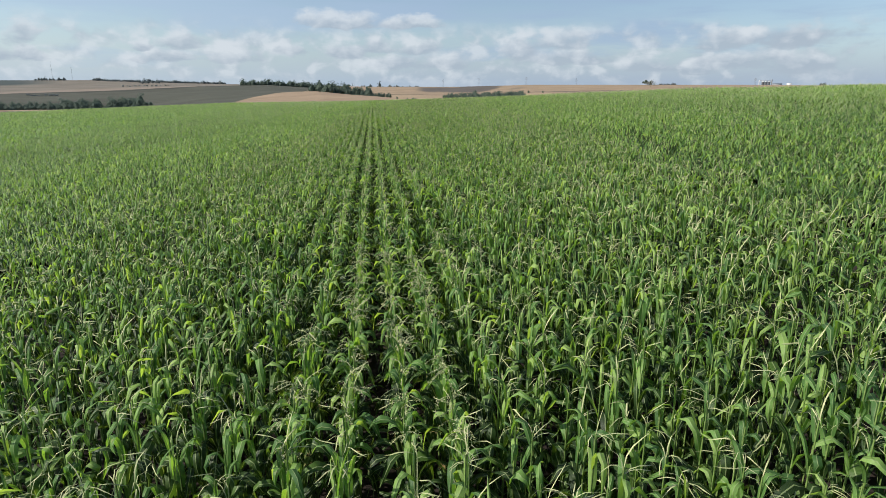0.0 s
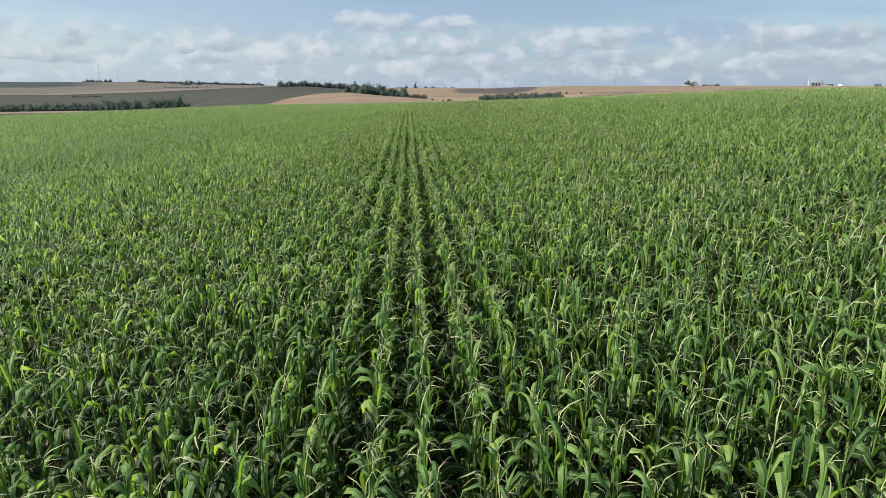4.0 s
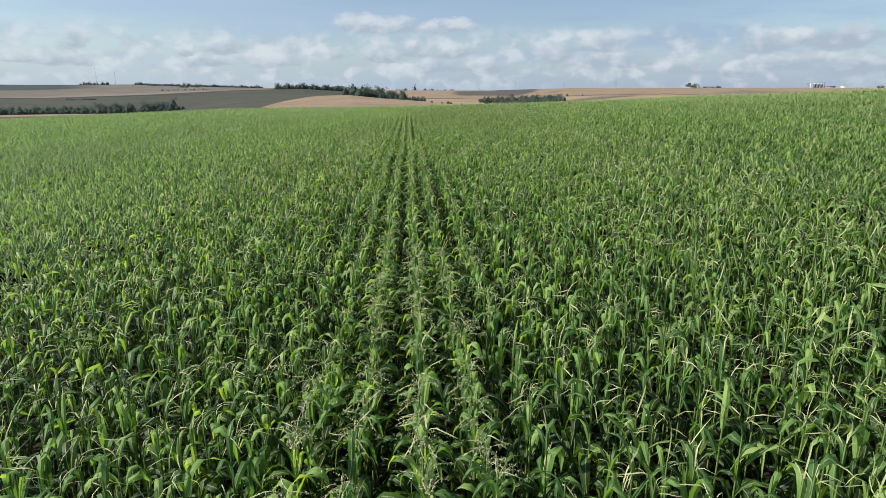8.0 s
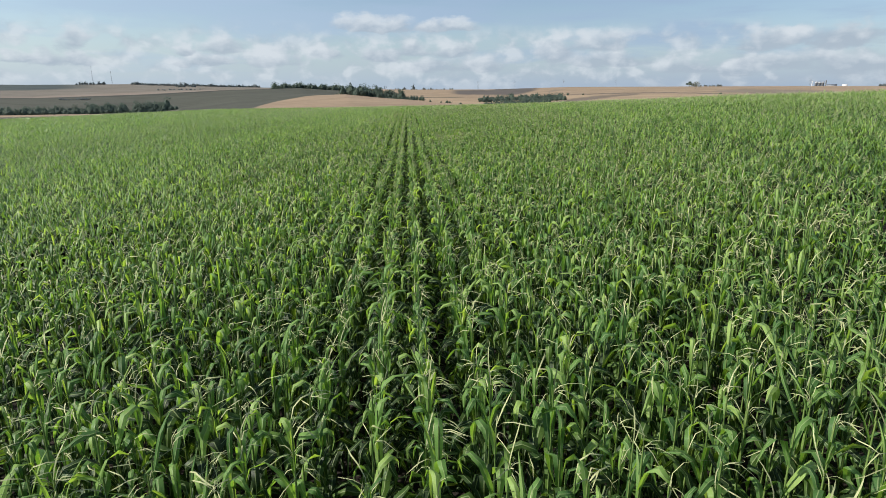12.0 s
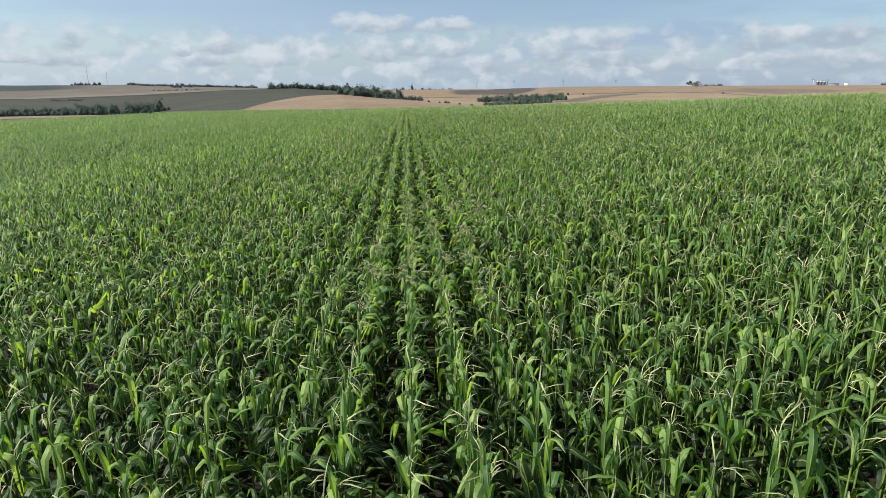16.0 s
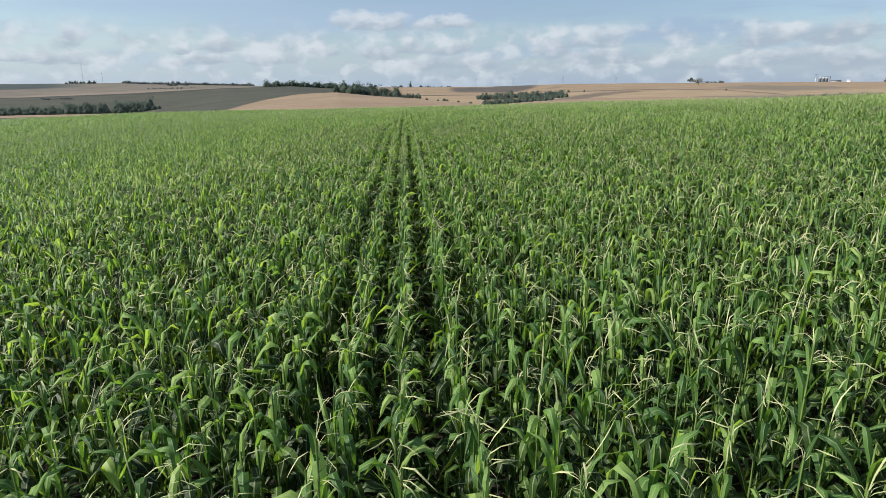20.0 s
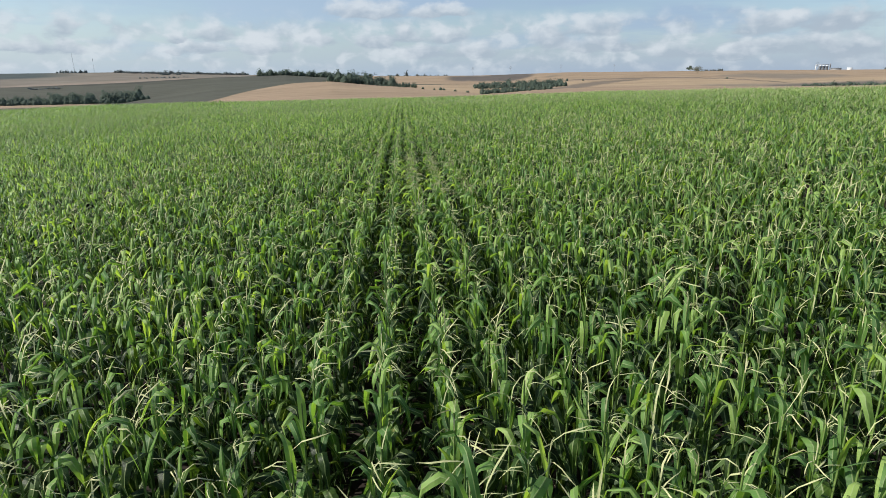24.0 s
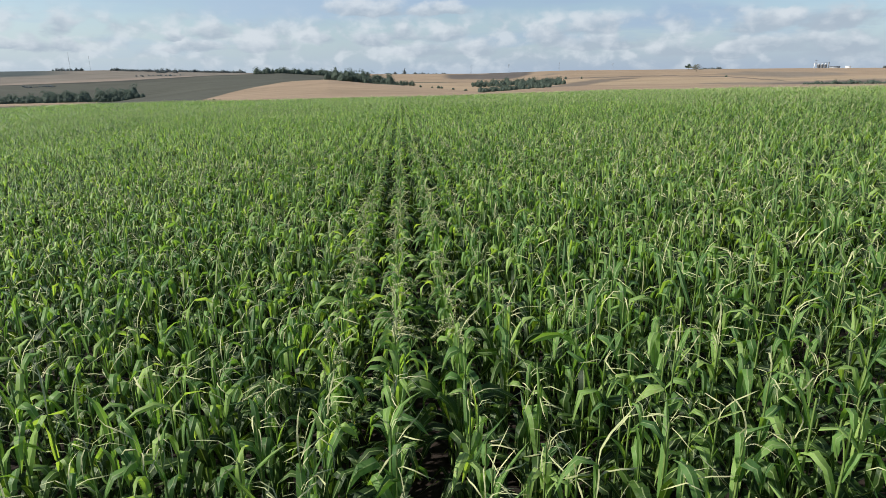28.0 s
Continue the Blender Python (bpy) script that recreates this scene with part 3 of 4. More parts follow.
def crop(name, X, Y, leaves, segs, tassel, tseg, rng, fold=0.0, grow=1.0, low=0.34, label="", thick=0.011, stalk=True, sooner=0.0, splay=0.0, broad=1.0):
    """A stand of maize as one mesh: leaves, stalks and tassels of every plant."""
    n = len(X)
    size = rng.normal(1.0, 0.07, n) * (1 + 0.05 * np.sin(X * 0.21 + 1.3) * np.sin(Y * 0.13))
    z0 = canopy(X, Y) - PLANT
    global LEAF_LOW
    LEAF_LOW = low
    az, ln, wd, l0, l1, bd, tw, ht = plant_params(n, leaves, rng)
    bx = X[:, None] + np.zeros_like(az)
    by = Y[:, None] + np.zeros_like(az)
    bz = z0[:, None] + ht * PLANT * size[:, None]
    base = np.stack([bx, by, bz], -1).reshape(-1, 3)
    f = [q.ravel() for q in (az, ln * grow, wd * broad, l0 + splay, l1, bd - sooner, tw)]
    f[1] = f[1] * np.repeat(size, leaves)
    co, fa, uv = leaf_strips(base, *f, segs, fold, rng)
    # upper leaves get the lit young tone, lower ones the shaded tone
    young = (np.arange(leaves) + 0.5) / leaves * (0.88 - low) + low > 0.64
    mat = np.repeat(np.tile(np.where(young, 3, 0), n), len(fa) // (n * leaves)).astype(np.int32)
    sets = [(co, fa, uv)]
    mats = [mat]
    # stalks: three-sided, tapered
    ang = np.arange(3) * 2 * math.pi / 3
    lo = np.stack([X[:, None] + 0.013 * np.cos(ang), Y[:, None] + 0.013 * np.sin(ang), np.repeat((z0 + low * PLANT * 0.6)[:, None], 3, 1)], -1)
    top_z = z0 + 0.93 * PLANT * size
    hi = np.stack([X[:, None] + 0.007 * np.cos(ang), Y[:, None] + 0.007 * np.sin(ang), np.repeat(top_z[:, None], 3, 1)], -1)
    if stalk:
        sc = np.concatenate([lo, hi], 1).reshape(-1, 3)
        q = np.array([(0, 1, 4), (0, 4, 3), (1, 2, 5), (1, 5, 4), (2, 0, 3), (2, 3, 5)])
        sf = (np.arange(n)[:, None, None] * 6 + q[None]).reshape(-1, 3)
        sets.append((sc, sf, np.zeros((len(sc), 2))))
        mats.append(np.ones(len(sf), np.int32))
    if tassel:
        has = rng.uniform(0, 1, n) < 0.82
        t = tassel_ribbons(np.stack([X, Y, top_z], -1)[has], tassel, tseg, rng, thick)
        sets.append(t)
        mats.append(np.full(len(t[1]), 2, np.int32))
    co, fa, uv = join(sets)
    return raw_mesh(name, co, fa, [MAT_SHADED_LEAF, MAT_STALK, MAT_TASSEL, MAT_LIT_YOUNG], np.concatenate(mats), uv, label, "stuff", category="maize")


def maize_variant(seed):
    """One full maize plant as a thing: stalk, each leaf, tassel."""
    rng = np.random.default_rng(seed)
    root = new("maize_plant")
    tagged(root, "tall green maize plant with arching leaves and a pale tassel", "maize plant", "maize plants along the middle of the field")
    H = PLANT * rng.uniform(0.96, 1.04)
    # stalk: six-sided, jointed, tapered
    zs = np.linspace(-0.05, 0.93 * H, 9)
    ring = []
    for i, z in enumerate(zs):
        r = 0.014 * (1 - 0.55 * i / 8) * (1.15 if i % 2 else 1.0)
        a = np.arange(6) * math.pi / 3
        ring.append(np.stack([r * np.cos(a) + 0.01 * math.sin(z * 2 + seed), r * np.sin(a), np.full(6, z)], -1))
    co = np.concatenate(ring)
    q = [(i * 6 + j, i * 6 + (j + 1) % 6, (i + 1) * 6 + (j + 1) % 6, (i + 1) * 6 + j) for i in range(8) for j in range(6)]
    raw_mesh("stalk", co, np.array(q), [MAT_STALK], parent=root)
    k = 9
    az, ln, wd, l0, l1, bd, tw, ht = plant_params(1, k, rng)
    for i in range(k):
        one = [v[0, i:i + 1] for v in (az, ln, wd, l0, l1, bd, tw)]
        c, f, uv = leaf_strips(np.array([[0.0, 0.0, ht[0, i] * H]]), *one, 8, 0.30, rng)
        raw_mesh("leaf", c, f, [MAT_LIT_YOUNG if ht[0, i] > 0.64 else MAT_SHADED_LEAF], uv=uv, parent=root)
    ez = 0.46 * H
    ring = []
    for t, r in ((0.0, 0.012), (0.25, 0.024), (0.6, 0.025), (0.85, 0.016), (1.0, 0.004)):
        a = np.arange(7) * 2 * math.pi / 7
        ring.append(np.stack([0.03 + 0.05 * t + r * np.cos(a), r * np.sin(a), ez + 0.21 * t + 0 * a], -1))
    q = [(i * 7 + j, i * 7 + (j + 1) % 7, (i + 1) * 7 + (j + 1) % 7, (i + 1) * 7 + j) for i in range(4) for j in range(7)]
    ear = raw_mesh("ear", np.concatenate(ring), np.array(q), [MAT_STALK], parent=root, label="green husked ear on the stalk")
    n = 14
    c, f, uv = leaf_strips(np.repeat([[0.08, 0.0, ez + 0.20]], n, 0), rng.uniform(0, 6.283, n), rng.uniform(0.05, 0.10, n), np.full(n, 0.004), rng.uniform(0.1, 0.6, n),
                           rng.uniform(1.2, 2.6, n), np.full(n, 0.15), rng.normal(0, 0.6, n), 3, 0.0, rng)
    raw_mesh("silk", c, f, [MAT_SILK], parent=ear, label="tuft of yellowish brown silk")
    if seed % 5:
        c, f, uv = tassel_ribbons(np.array([[0.0, 0.0, 0.93 * H]]), 7, 6, rng, 0.0055)
        c2, f2, uv2 = tassel_grains(c, f, rng)
        raw_mesh("tassel", c2, f2, [MAT_TASSEL], parent=root, label="pale cream flowering tassel")
    return root


def tassel_grains(co, fa, rng):
    """Adds small spikelets along a tassel's branches."""
    mids = co[fa].mean(1)
    n = len(mids) * 2
    p = np.repeat(mids, 2, 0) + rng.normal(0, 0.004, (n, 3))
    d = rng.normal(0, 1, (n, 3))
    d[:, 2] -= 0.5
    d /= np.linalg.norm(d, axis=1)[:, None]
    e = np.cross(d, rng.normal(0, 1, (n, 3)))
    e /= np.linalg.norm(e, axis=1)[:, None]
    q = np.stack([p, p + d * 0.010 + e * 0.0045, p + d * 0.021, p + d * 0.010 - e * 0.0045], 1).reshape(-1, 3)
    qf = np.concatenate([np.arange(n * 4).reshape(-1, 4)[:, [0, 1, 2]], np.arange(n * 4).reshape(-1, 4)[:, [0, 2, 3]]])
    return np.concatenate([co, q]), np.concatenate([fa, qf + len(co)]), None


def hero_patch(X, Y):
    """Spots where single plants stand as things: three rows along the middle strip, in four stretches."""
    d = np.abs(X - middle_x(np.clip(Y - 5.5, 0, 121.5)))
    near = np.zeros(X.shape, bool)
    for a, b in HERO_SPANS:
        near |= (Y > a) & (Y < b)
    return near & (d < 0.86)


HERO_SPANS = ((4.0, 10.6), (41.0, 47.5), (82.0, 88.5), (125.5, 132.5))


def make_crop():
    rng = np.random.default_rng(7)
    LAB = "dense green maize in tasselled rows on red soil"
    X, Y = plant_spots(-10, 22, 1.5, 142, 1, rng)
    d = np.abs(X - middle_x(Y))
    hero = hero_patch(X, Y)
    first = [maize_variant(q) for q in range(1, 9)]
    used = [False] * len(first)
    for i, (x, y) in enumerate(zip(X[hero], Y[hero])):
        k = int(rng.integers(0, len(first)))
        s = rng.uniform(0.92, 1.08)
        m = Matrix.Translation((x, y, float(canopy(x, y)) - PLANT)) @ Matrix.Rotation(math.pi * int(rng.integers(0, 2)) + rng.normal(0, 0.3), 4, "Z") @ Matrix.Scale(s, 4)
        if used[k]:
            copy_thing(first[k], m)
        else:
            first[k].matrix_basis = m
            used[k] = True
    # low leaves that close the alleys
    q = d < 6.0
    n = int(q.sum()) * 2
    lx = np.repeat(X[q], 2) + rng.normal(0, 0.06, n)
    ly = np.repeat(Y[q], 2) + rng.normal(0, 0.10, n)
    lz = canopy(lx, ly) - PLANT + rng.uniform(0.12, 0.55, n)
    c, f, uv = leaf_strips(np.stack([lx, ly, lz], -1), rng.uniform(0, 6.283, n), rng.uniform(0.45, 0.7, n), rng.uniform(0.05, 0.075, n),
                           np.radians(rng.uniform(45, 80, n)), np.radians(rng.uniform(90, 150, n)), rng.uniform(0.1, 0.4, n), rng.normal(0, 0.5, n), 2, 0.0, rng)
    raw_mesh("maize_stand", c, f, [MAT_SHADED_LEAF], None, uv, "shaded lower maize leaves between the rows", "stuff", category="maize")
    a = (d < 3.6) & ~hero
    crop("maize_stand", X[a], Y[a], 9, 5, 6, 4, rng, 0.0, 1.0, 0.20, LAB, 0.0066)
    b = (d >= 3.6) & (d < 8.4)
    crop("maize_stand", X[b], Y[b], 7, 3, 5, 2, rng, 0.0, 1.0, 0.34, LAB, 0.0108)
    X, Y = plant_spots(-26, 36, -4, 176, 1.3, rng)
    d = np.abs(X - middle_x(Y))
    c = ((d >= 8.4) | (Y >= 142)) & (d < 20)
    crop("maize_stand", X[c], Y[c], 5, 2, 5, 1, rng, 0.0, 1.04, 0.50, LAB, 0.019, False, 0.02, 0.22, 1.0)
    X, Y = plant_spots(-60, 70, -4, 215, 1.7, rng)
    d = np.abs(X - middle_x(Y))
    e = ((d >= 20) | (Y >= 176)) & (d < 46)
    crop("maize_stand", X[e], Y[e], 5, 1, 3, 1, rng, 0.0, 0.95, 0.50, LAB, 0.028, False, -0.10, 0.30, 1.7)
    X, Y = plant_spots(-190, 290, -4, FIELD_END, 3.3, rng)
    d = np.abs(X - middle_x(Y))
    e = ((d >= 46) | (Y >= 215)) & (X < 20 + Y) & (X > -20 - 0.68 * Y)
    crop("maize_stand", X[e], Y[e], 3, 1, 1, 1, rng, 0.0, 1.1, 0.60, LAB, 0.060, False, -0.10, 0.35, 4.0)
    # lower leaves of the far stand, closed to one uneven layer, dark with painted shade
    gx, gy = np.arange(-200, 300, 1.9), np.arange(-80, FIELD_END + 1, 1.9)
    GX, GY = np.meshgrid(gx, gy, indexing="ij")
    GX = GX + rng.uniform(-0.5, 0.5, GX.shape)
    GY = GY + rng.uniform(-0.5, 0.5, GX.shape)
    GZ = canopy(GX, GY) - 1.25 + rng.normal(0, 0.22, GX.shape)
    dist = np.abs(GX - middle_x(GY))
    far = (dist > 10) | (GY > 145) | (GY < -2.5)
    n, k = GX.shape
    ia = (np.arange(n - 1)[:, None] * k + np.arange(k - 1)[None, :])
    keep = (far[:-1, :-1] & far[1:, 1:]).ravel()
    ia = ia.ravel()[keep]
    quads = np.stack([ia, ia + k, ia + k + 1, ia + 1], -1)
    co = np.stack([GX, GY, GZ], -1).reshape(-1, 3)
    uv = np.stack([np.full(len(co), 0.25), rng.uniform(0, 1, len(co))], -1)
    raw_mesh("maize_stand", co, quads, [MAT_SHADED_UNDER], None, uv, LAB, "stuff", smooth=False, category="maize")


make_crop()


# ---- woods, lone trees, farm buildings far off ----
def tree_leaves(name, stops):
    m, add = material(name)
    geo = add("ShaderNodeNewGeometry")
    n1 = add("ShaderNodeTexNoise", {"Vector": geo.outputs["Position"], "Scale": 0.12, "Detail": 5.0}).outputs[0]
    f = add("ShaderNodeMath", {0: geo.outputs["Random Per Island"], 1: 0.5, 2: 0.0}, operation="MULTIPLY_ADD").outputs[0]
    f = add("ShaderNodeMath", {0: n1, 1: 0.6, 2: f}, operation="MULTIPLY_ADD").outputs[0]
    col = ramp(add, f, stops)
    p = add("ShaderNodeBsdfPrincipled", {"Base Color": col, "Roughness": 0.75, "Specular IOR Level": 0.2})
    t = add("ShaderNodeBsdfTranslucent", {"Color": col})
    mix = add("ShaderNodeMixShader", {0: 0.5, 1: p.outputs[0], 2: t.outputs[0]})
    add("ShaderNodeOutputMaterial", {"Surface": mix.outputs[0]})
    return m


# dark leaves made lighter and bluer: the haze of a kilometre is painted in
MAT_HAZED_WOOD = tree_leaves("hazed_tree_leaves", [(0, (0.084, 0.116, 0.098)), (0.5, (0.104, 0.140, 0.110)), (1, (0.128, 0.166, 0.122))])
# skyline trees: thicker haze in the colour, so greyer and paler still
MAT_HAZED_GREYWOOD = tree_leaves("hazed_grey_tree_leaves", [(0, (0.125, 0.150, 0.155)), (0.5, (0.15, 0.175, 0.175)), (1, (0.18, 0.205, 0.195))])
MAT_SCRUB = simple("pale_scrub_leaves", [(0, (0.055, 0.075, 0.035)), (1, (0.11, 0.13, 0.06))], 0.6, 0.8, 0.2)
MAT_TWIG = simple("bare_twigs", [(0, (0.11, 0.12, 0.085)), (1, (0.17, 0.17, 0.125))], 0.8, 0.9, 0.2)
MAT_BARK = simple("bark", [(0, (0.07, 0.055, 0.04)), (1, (0.14, 0.11, 0.085))], 3.0, 0.9, 0.5)
MAT_SILO = simple("galvanised_steel", [(0, (0.075, 0.083, 0.095)), (1, (0.11, 0.118, 0.13))], 0.4, 0.45, 0.1, spec=0.5)
MAT_WHITE = simple("white_paint", [(0, (0.50, 0.51, 0.51)), (1, (0.60, 0.61, 0.61))], 0.5, 0.6, 0.1)
MAT_STEEL = simple("grey_steel", [(0, (0.16, 0.165, 0.17)), (1, (0.24, 0.245, 0.25))], 0.5, 0.5, 0.1)


def crown(rng, h, spread, lobes, per, leaf, z0=0.30, flat=0.62):
    """Leaf clumps as small tilted quads gathered in uneven lobes round a crown."""
    cs, n = [], lobes * per
    lob = np.stack([rng.normal(0, 0.42, lobes) * spread, rng.normal(0, 0.42, lobes) * spread, h * (z0 + (1 - z0) * rng.uniform(0.04, 0.86, lobes))], -1)
    rad = rng.uniform(0.22, 0.42, lobes) * spread
    top = np.clip((lob[:, 2] / h - z0) / (1 - z0), 0, 1)
    lob[:, :2] *= (1.15 - 0.75 * top ** 2)[:, None]
    v = rng.normal(0, 1, (lobes, per, 3))
    v /= np.linalg.norm(v, axis=2)[..., None]
    v *= rng.uniform(0.72, 1.10, (lobes, per, 1))
    p = lob[:, None, :] + v * (rad[:, None, None] * np.array([1, 1, flat]))
    p = p.reshape(-1, 3)
    p[:, 2] = np.clip(p[:, 2], h * 0.08, None)
    out = v.reshape(-1, 3) + rng.normal(0, 0.38, (n, 3))
    a = np.cross(out, rng.normal(0, 1, (n, 3)))
    a /= np.linalg.norm(a, axis=1)[:, None]
    b = np.cross(out, a)
    b /= np.linalg.norm(b, axis=1)[:, None]
    s = leaf * rng.uniform(0.6, 1.3, (n, 1))
    q = np.stack([p - a * s, p - b * s * 0.8, p + a * s, p + b * s * 0.8], 1).reshape(-1, 3)
    return q, np.arange(n * 4).reshape(-1, 4)


def limb(p0, p1, r0, r1, sides=5):
    """A tapered limb from point to point."""
    p0, p1 = np.array(p0, float), np.array(p1, float)
    d = p1 - p0
    d /= np.linalg.norm(d)
    u = np.cross(d, (0.3, 0.9, 0.2))
    u /= np.linalg.norm(u)
    w = np.cross(d, u)
    a = np.arange(sides) * 2 * math.pi / sides
    c = np.cos(a)[:, None] * u + np.sin(a)[:, None] * w
    co = np.concatenate([p0 + c * r0, p1 + c * r1])
    f = np.array([(j, (j + 1) % sides, sides + (j + 1) % sides, sides + j) for j in range(sides)])
    return co, f


def merge(parts):
    co, fa, o = [], [], 0
    for c, f in parts:
        co.append(c)
        fa.append(f + o)
        o += len(c)
    return np.concatenate(co), np.concatenate(fa)


def trunk_parts(rng, h, spread, thick):
    out = [limb((0, 0, -0.6), (0.02 * h, 0, h * 0.42), thick, thick * 0.6)]
    for i in range(6):
        a = rng.uniform(0, 6.28)
        z = h * rng.uniform(0.28, 0.45)
        out.append(limb((0.015 * h, 0, z), (math.cos(a) * spread * 0.55, math.sin(a) * spread * 0.55, z + h * rng.uniform(0.2, 0.4)), thick * 0.45, thick * 0.12, 4))
    return merge(out)


def inner_crown(rng, h, sp):
    """The dense leaves inside a crown: an uneven closed body down to the ground."""
    n, k = 9, 6
    a = np.arange(n) * 2 * math.pi / n
    t = np.linspace(0, 1, k)
    prof = np.interp(t, [0, 0.25, 0.55, 0.8, 1.0], [0.80, 1.0, 0.90, 0.58, 0.12]) * sp * 0.62
    rad = prof[:, None] * rng.uniform(0.82, 1.12, (k, n))
    z = (t * h * 0.72)[:, None] + rng.normal(0, 0.03 * h, (k, n)) - 0.3
    co = np.stack([rad * np.cos(a), rad * np.sin(a), z], -1).reshape(-1, 3)
    f = [(i * n + j, i * n + (j + 1) % n, (i + 1) * n + (j + 1) % n, (i + 1) * n + j) for i in range(k - 1) for j in range(n)]
    return co, np.array(f)


def wood(name, spots, label, mat, rng, lobes=9, per=26, leaf=0.75):
    """A far wood as one object: crowns and trunks of every tree. spots: azimuth, distance, height, spread."""
    sets, mats = [], []
    for az, r, h, sp in spots:
        base = np.array(polar(az, r))
        c, f = crown(rng, h, sp, lobes, per, 0.52 * leaf * h / 11.0, 0.04, 0.8)
        sets.append((c + base, f))
        mats.append(np.zeros(len(f), np.int32))
        c, f = inner_crown(rng, h, sp)
        sets.append((c + base, f))
        mats.append(np.zeros(len(f), np.int32))
        c, f = limb((0, 0, -1.0), (0, 0, h * 0.6), h * 0.022, h * 0.01, 4)
        sets.append((c + base, f))
        mats.append(np.ones(len(f), np.int32))
    co, fa = merge(sets)
    return raw_mesh(name, co, fa, [mat, MAT_BARK], np.concatenate(mats), None, label, "stuff", smooth=False, category="trees")


def belt(rng, a0, a1, r0, r1, n, h0, h1, wide=0.42):
    out = []
    for i in range(n):
        a = a0 + (a1 - a0) * (i + rng.uniform(0.1, 0.9)) / n
        r = rng.uniform(r0, r1)
        h = rng.uniform(h0, h1) * (1 + 0.17 * math.sin(a * 5.1) + 0.11 * math.sin(a * 13.0 + 1))
        out.append((a, r, h, h * rng.uniform(wide * 0.8, wide * 1.25)))
    return out


def lone_tree(az, r, h, spread, mat, label, rng, lobes=12, per=40, leaf=0.55):
    root = new("tree")
    root.location = polar(az, r)
    tagged(root, label, "tree")
    c, f = trunk_parts(rng, h, spread, h * 0.03)
    raw_mesh("trunk", c, f, [MAT_BARK], parent=root)
    c, f = crown(rng, h, spread, lobes, per, leaf * h / 12.0)
    raw_mesh("crown", c, f, [mat], parent=root, smooth=False)
    return root


def make_woods():
    rng = np.random.default_rng(21)
    dark = "dark green wood of broad crowns on a valley slope"
    left = (belt(rng, -39, -28.2, 945, 1000, 100, 8, 12, 0.6) + belt(rng, -29.6, -26.6, 950, 1000, 34, 12, 16, 0.6)
            + belt(rng, -25.9, -23.2, 950, 1000, 36, 12, 16.5, 0.6) + belt(rng, -39, -22.4, 935, 955, 80, 5, 9, 0.75))
    wood("valley_wood", left, "dark green wood of broad crowns in the valley below the fallow field", MAT_HAZED_WOOD, rng, 9, 26, 0.66)
    wood("valley_scrub", belt(rng, -25.0, -22.4, 455, 475, 10, 1.0, 2.0, 1.1) + belt(rng, -18.0, -16.2, 455, 475, 6, 0.8, 1.6, 1.1), "low dull green scrub along the field's foot", MAT_SCRUB, rng, 4, 14, 0.8)
    mid = belt(rng, -13.1, -6.5, 1540, 1580, 84, 10, 16, 0.55)
    wood("ridge_wood", mid, "dark belt of trees along the fallow ridge", MAT_HAZED_WOOD, rng, 11, 26, 0.72)
    hill = (belt(rng, -6.8, -3.2, 1150, 1230, 46, 17, 23, 0.52) + belt(rng, -3.4, -0.6, 1130, 1210, 34, 13, 20, 0.52)
            + belt(rng, -0.9, 1.4, 1180, 1230, 16, 8, 13, 0.42) + belt(rng, -2.6, 0.4, 1090, 1120, 14, 4, 7, 0.6) + [(-5.05, 1190, 30, 6.5), (-3.0, 1190, 24, 6)])
    wood("hill_wood", hill, "dark wood with one taller tree behind the stubble hill", MAT_HAZED_WOOD, rng, 10, 24, 0.74)
    basin = (belt(rng, 7.6, 11.0, 860, 930, 32, 7, 9.5, 0.64) + belt(rng, 9.5, 14.2, 850, 920, 44, 5.5, 8.5, 0.66) + belt(rng, 7.0, 15.2, 1180, 1330, 96, 9, 14, 0.62) + belt(rng, 11.4, 15.6, 1100, 1180, 30, 7, 10.5, 0.66))
    wood("basin_wood", basin, "dark rounded wood in the hollow between stubble fields", MAT_HAZED_WOOD, rng, 10, 24, 0.70)
    wood("basin_scrub", [(2.0, 1010, 5, 4), (3.1, 1000, 4, 3), (3.7, 1000, 6.5, 5), (4.0, 1010, 5, 4), (5.1, 960, 4.5, 4), (6.3, 940, 4, 5), (7.0, 1330, 9, 8), (7.6, 1330, 8, 6),
                         (15.65, 1500, 9, 5), (17.1, 1510, 6, 4), (29.3, 1510, 5, 5)], "single bushes along the stubble field's edge", MAT_HAZED_WOOD, rng, 6, 22, 0.6)
    right = belt(rng, 35.0, 46, 690, 720, 64, 2.6, 4.6, 0.95)
    wood("right_wood", right, "dark hedge of low trees at the crop's far edge", MAT_HAZED_WOOD, rng, 10, 26, 0.65)
    far = (belt(rng, -28.8, -26.6, 2860, 2900, 18, 7, 14, 0.6) + belt(rng, -24.7, -21.4, 2780, 2890, 38, 6, 12, 0.9) + belt(rng, -21.4, -19.6, 2500, 2900, 22, 8, 17, 0.6)
           + belt(rng, -19.5, -14.0, 2850, 2900, 70, 7, 13, 0.9) + belt(rng, -30.9, -28.6, 1350, 1390, 14, 2, 4, 1.2) + belt(rng, -23.0, -19.0, 2050, 2150, 14, 3, 7, 0.9)
           + belt(rng, 27.4, 28.9, 2880, 2895, 9, 7, 10, 0.9) + belt(rng, 40.2, 40.6, 2880, 2895, 4, 10, 13, 0.7) + [(0.48, 2860, 32, 9), (1.5, 2870, 12, 9), (2.2, 2870, 10, 10), (-0.4, 2860, 14, 12)]
           + belt(rng, -1.5, 4.5, 2875, 2895, 16, 5, 9, 0.9))
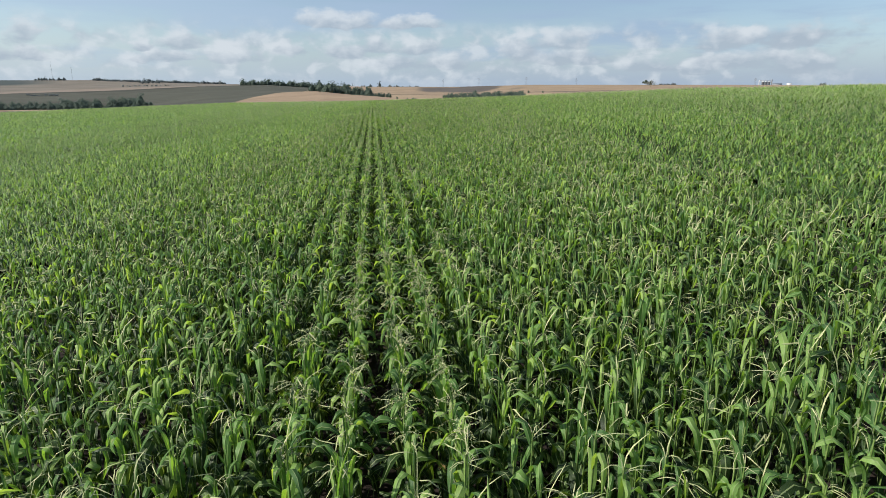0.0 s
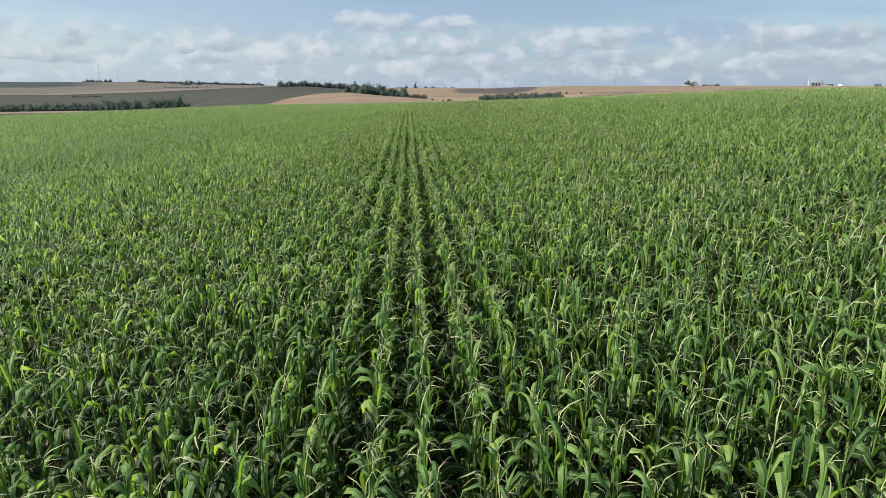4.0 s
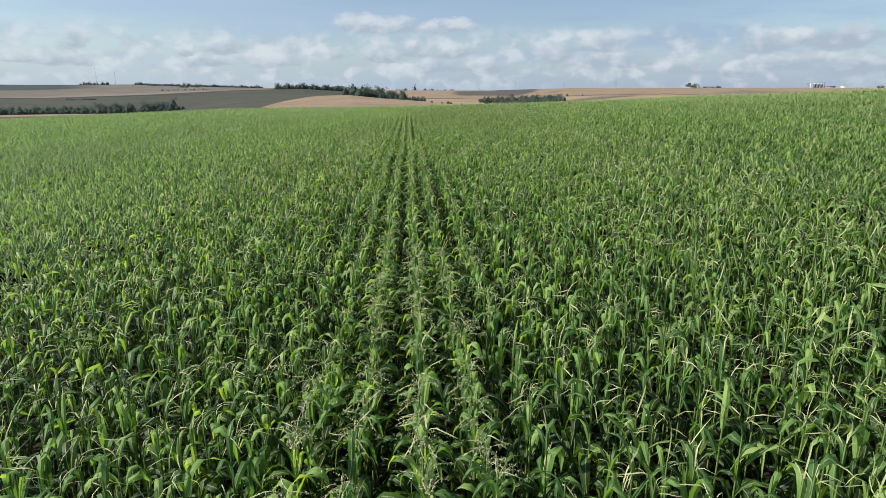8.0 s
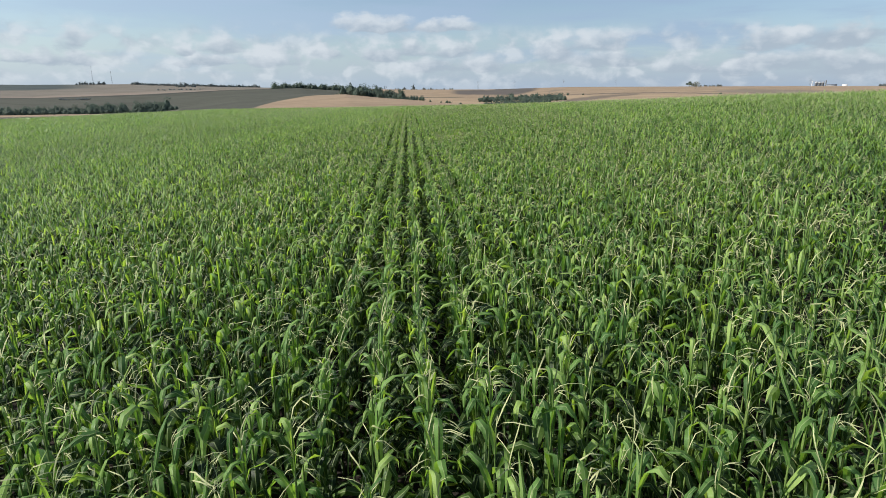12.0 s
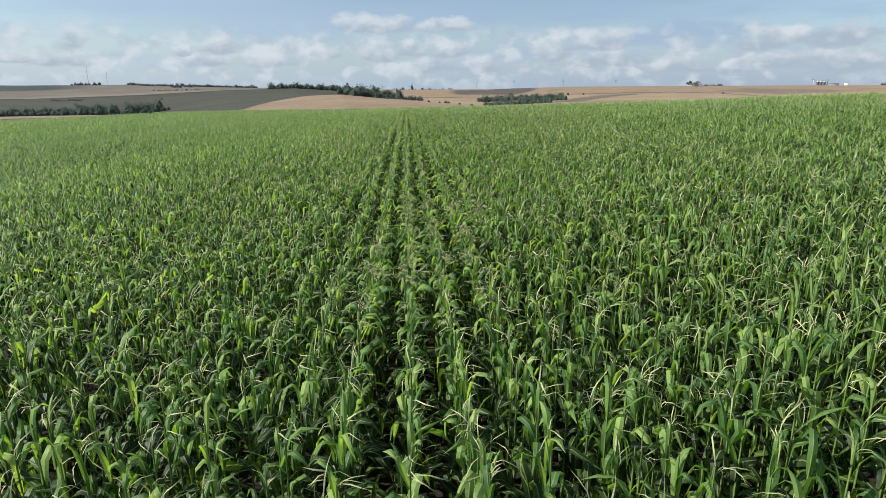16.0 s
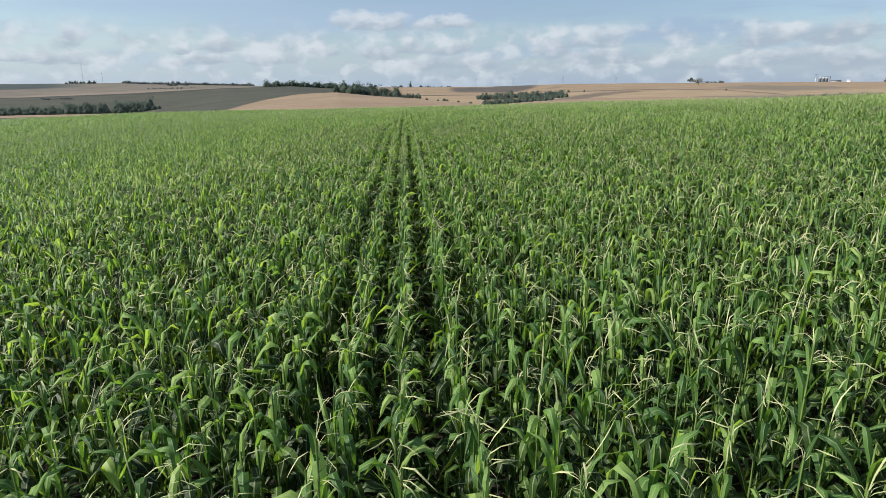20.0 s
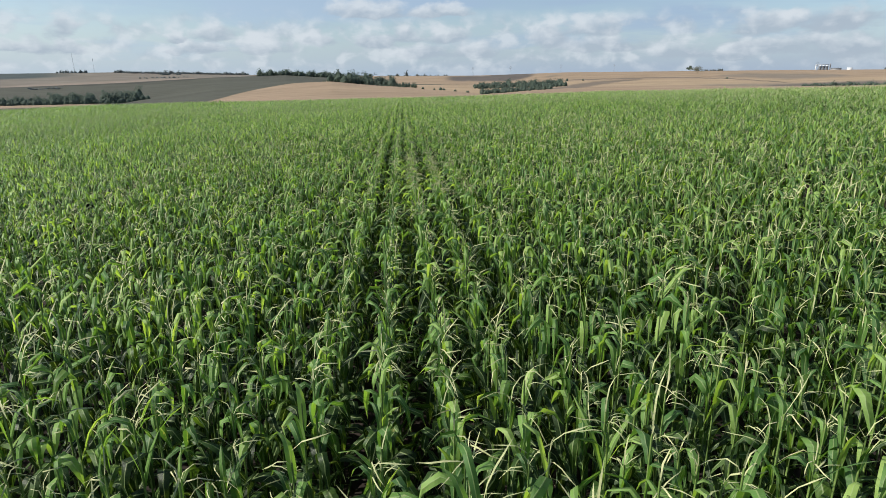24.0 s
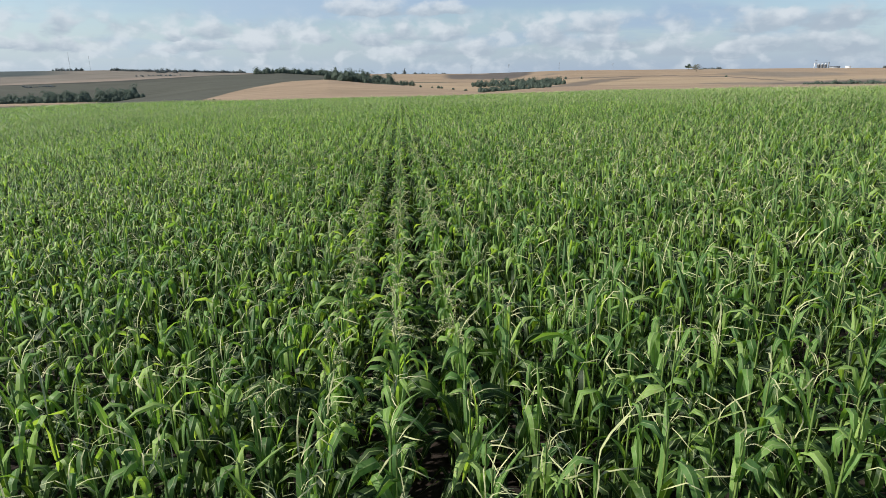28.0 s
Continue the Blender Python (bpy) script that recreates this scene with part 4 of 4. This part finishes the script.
    wood("skyline_wood", far, "thin lines of trees along the far skyline, greyed by painted haze", MAT_HAZED_GREYWOOD, rng, 8, 18, 0.9)
    lone_tree(26.25, 2780, 24, 15, MAT_HAZED_WOOD, "lone dark round tree on the stubble skyline", rng, 26, 60, 0.5)
    lone_tree(26.9, 2300, 24, 23, MAT_TWIG, "lone grey half-bare tree on the stubble slope", rng, 34, 40, 0.40)


make_woods()


def cyl(r, z0, z1, sides=20, top=None, r1=None):
    a = np.arange(sides) * 2 * math.pi / sides
    r1 = r if r1 is None else r1
    lo = np.stack([r * np.cos(a), r * np.sin(a), np.full(sides, z0)], -1)
    hi = np.stack([r1 * np.cos(a), r1 * np.sin(a), np.full(sides, z1)], -1)
    co = np.concatenate([lo, hi])
    f = [(j, (j + 1) % sides, sides + (j + 1) % sides, sides + j) for j in range(sides)]
    return co, np.array(f)


def block(x0, x1, y0, y1, z0, z1, roof=0.0):
    """A box with a pitched top."""
    ym = (y0 + y1) / 2
    co = np.array([(x0, y0, z0), (x1, y0, z0), (x1, y1, z0), (x0, y1, z0), (x0, y0, z1), (x1, y0, z1), (x1, y1, z1), (x0, y1, z1), (x0, ym, z1 + roof), (x1, ym, z1 + roof)], float)
    q = [(0, 1, 5, 4), (1, 2, 6, 5), (2, 3, 7, 6), (3, 0, 4, 7), (4, 5, 9, 8), (6, 7, 8, 9)]
    f = np.array([t for a, b, c, d in q for t in ((a, b, c), (a, c, d))] + [(4, 8, 7), (5, 6, 9)])
    return co, f


def make_farm():
    # grain silos on the skyline
    for i, az in enumerate((35.95, 36.18, 36.41)):
        silo = new("grain_silo")
        silo.location = polar(az, 2880)
        tagged(silo, "grey corrugated steel grain silo on the skyline", "silo", "row of grain silos")
        raw_mesh("barrel", *cyl(5.4, -2, 14, 24), [MAT_SILO], parent=silo)
        roof = raw_mesh("roof", *cyl(5.7, 14, 17.5, 24, r1=0.6), [MAT_WHITE], parent=silo)
        raw_mesh("cap", *cyl(0.8, 17.3, 18.2, 12, r1=0.2), [MAT_STEEL], parent=roof)
        for k in range(5):
            raw_mesh("band", *cyl(5.5, 1.5 + k * 2.7, 2.0 + k * 2.7, 24), [MAT_STEEL], parent=silo)
    house = new("silo_headhouse")
    house.location = polar(35.66, 2880)
    house.rotation_euler[2] = radians(-36)
    tagged(house, "white headhouse beside grey grain silos", "building")
    raw_mesh("wall", *block(-1.6, 1.6, -2, 2, -2, 19, 1.5), [MAT_WHITE], parent=house)
    raw_mesh("gantry", *block(2.2, 44, -0.7, 0.7, 18.6, 19.8, 0.5), [MAT_STEEL], parent=house)
    tower = new("elevator_tower")
    tower.location = polar(36.62, 2880)
    tagged(tower, "slim grey grain elevator tower", "tower")
    raw_mesh("shaft", *block(-1.6, 1.6, -1.6, 1.6, -2, 22, 1.5), [MAT_STEEL], parent=tower)
    low = new("farm_shed")
    low.location = polar(37.05, 2880)
    low.rotation_euler[2] = radians(-37)
    tagged(low, "long low grey farm shed", "shed")
    raw_mesh("wall", *block(-18, 18, -6, 6, -2, 4.5, 0), [MAT_STEEL], parent=low)
    raw_mesh("roof", *block(-18.6, 18.6, -6.6, 6.6, 4.5, 4.8, 2.0), [MAT_SILO], parent=low)
    shed = new("farm_shed")
    shed.location = polar(37.95, 2880)
    shed.rotation_euler[2] = radians(-38)
    tagged(shed, "low white farm shed on the skyline", "shed")
    raw_mesh("wall", *block(-9, 9, -6, 6, -2, 5, 0), [MAT_WHITE], parent=shed)
    raw_mesh("roof", *block(-9.6, 9.6, -6.6, 6.6, 5, 5.3, 2.4), [MAT_WHITE], parent=shed)
    # radio masts and power pylons
    for az, r, h in ((-27.5, 2890, 74), (-26.1, 2890, 56)):
        mast = new("radio_mast")
        mast.location = polar(az, r)
        tagged(mast, "thin grey lattice radio mast on the far ridge", "mast", "radio masts")
        legs = []
        for j in range(3):
            a = j * 2.09
            raw_mesh("leg", *limb((1.6 * math.cos(a), 1.6 * math.sin(a), -2), (0.5 * math.cos(a), 0.5 * math.sin(a), h), 0.17, 0.12, 4), [MAT_STEEL], parent=mast)
        for z in range(4, h, 6):
            w = 1.6 - 1.1 * z / h
            legs += [limb((w, 0, z), (-w * 0.5, w * 0.87, z + 3), 0.12, 0.12, 3), limb((-w * 0.5, w * 0.87, z + 3), (-w * 0.5, -w * 0.87, z + 6), 0.12, 0.12, 3)]
        raw_mesh("bracing", *merge(legs), [MAT_STEEL], parent=mast)
    for az, r, h in ((19.8, 2860, 32), (35.75, 2150, 34), (6.8, 2870, 38), (10.35, 2870, 38), (15.0, 2865, 36)):
        pyl = new("power_pylon")
        pyl.location = polar(az, r)
        pyl.rotation_euler[2] = radians(-az)
        tagged(pyl, "grey lattice power pylon with three cross arms", "pylon", "power pylons")
        for sx in (-1, 1):
            for sy in (-1, 1):
                raw_mesh("leg", *limb((sx * 3.0, sy * 3.0, -2), (sx * 0.5, sy * 0.5, h), 0.24, 0.16, 4), [MAT_STEEL], parent=pyl)
        for z, w in ((0.68, 6.5), (0.82, 5.5), (0.95, 4.5)):
            raw_mesh("cross_arm", *limb((-w, 0, h * z), (w, 0, h * z), 0.26, 0.26, 4), [MAT_STEEL], parent=pyl)


make_farm()
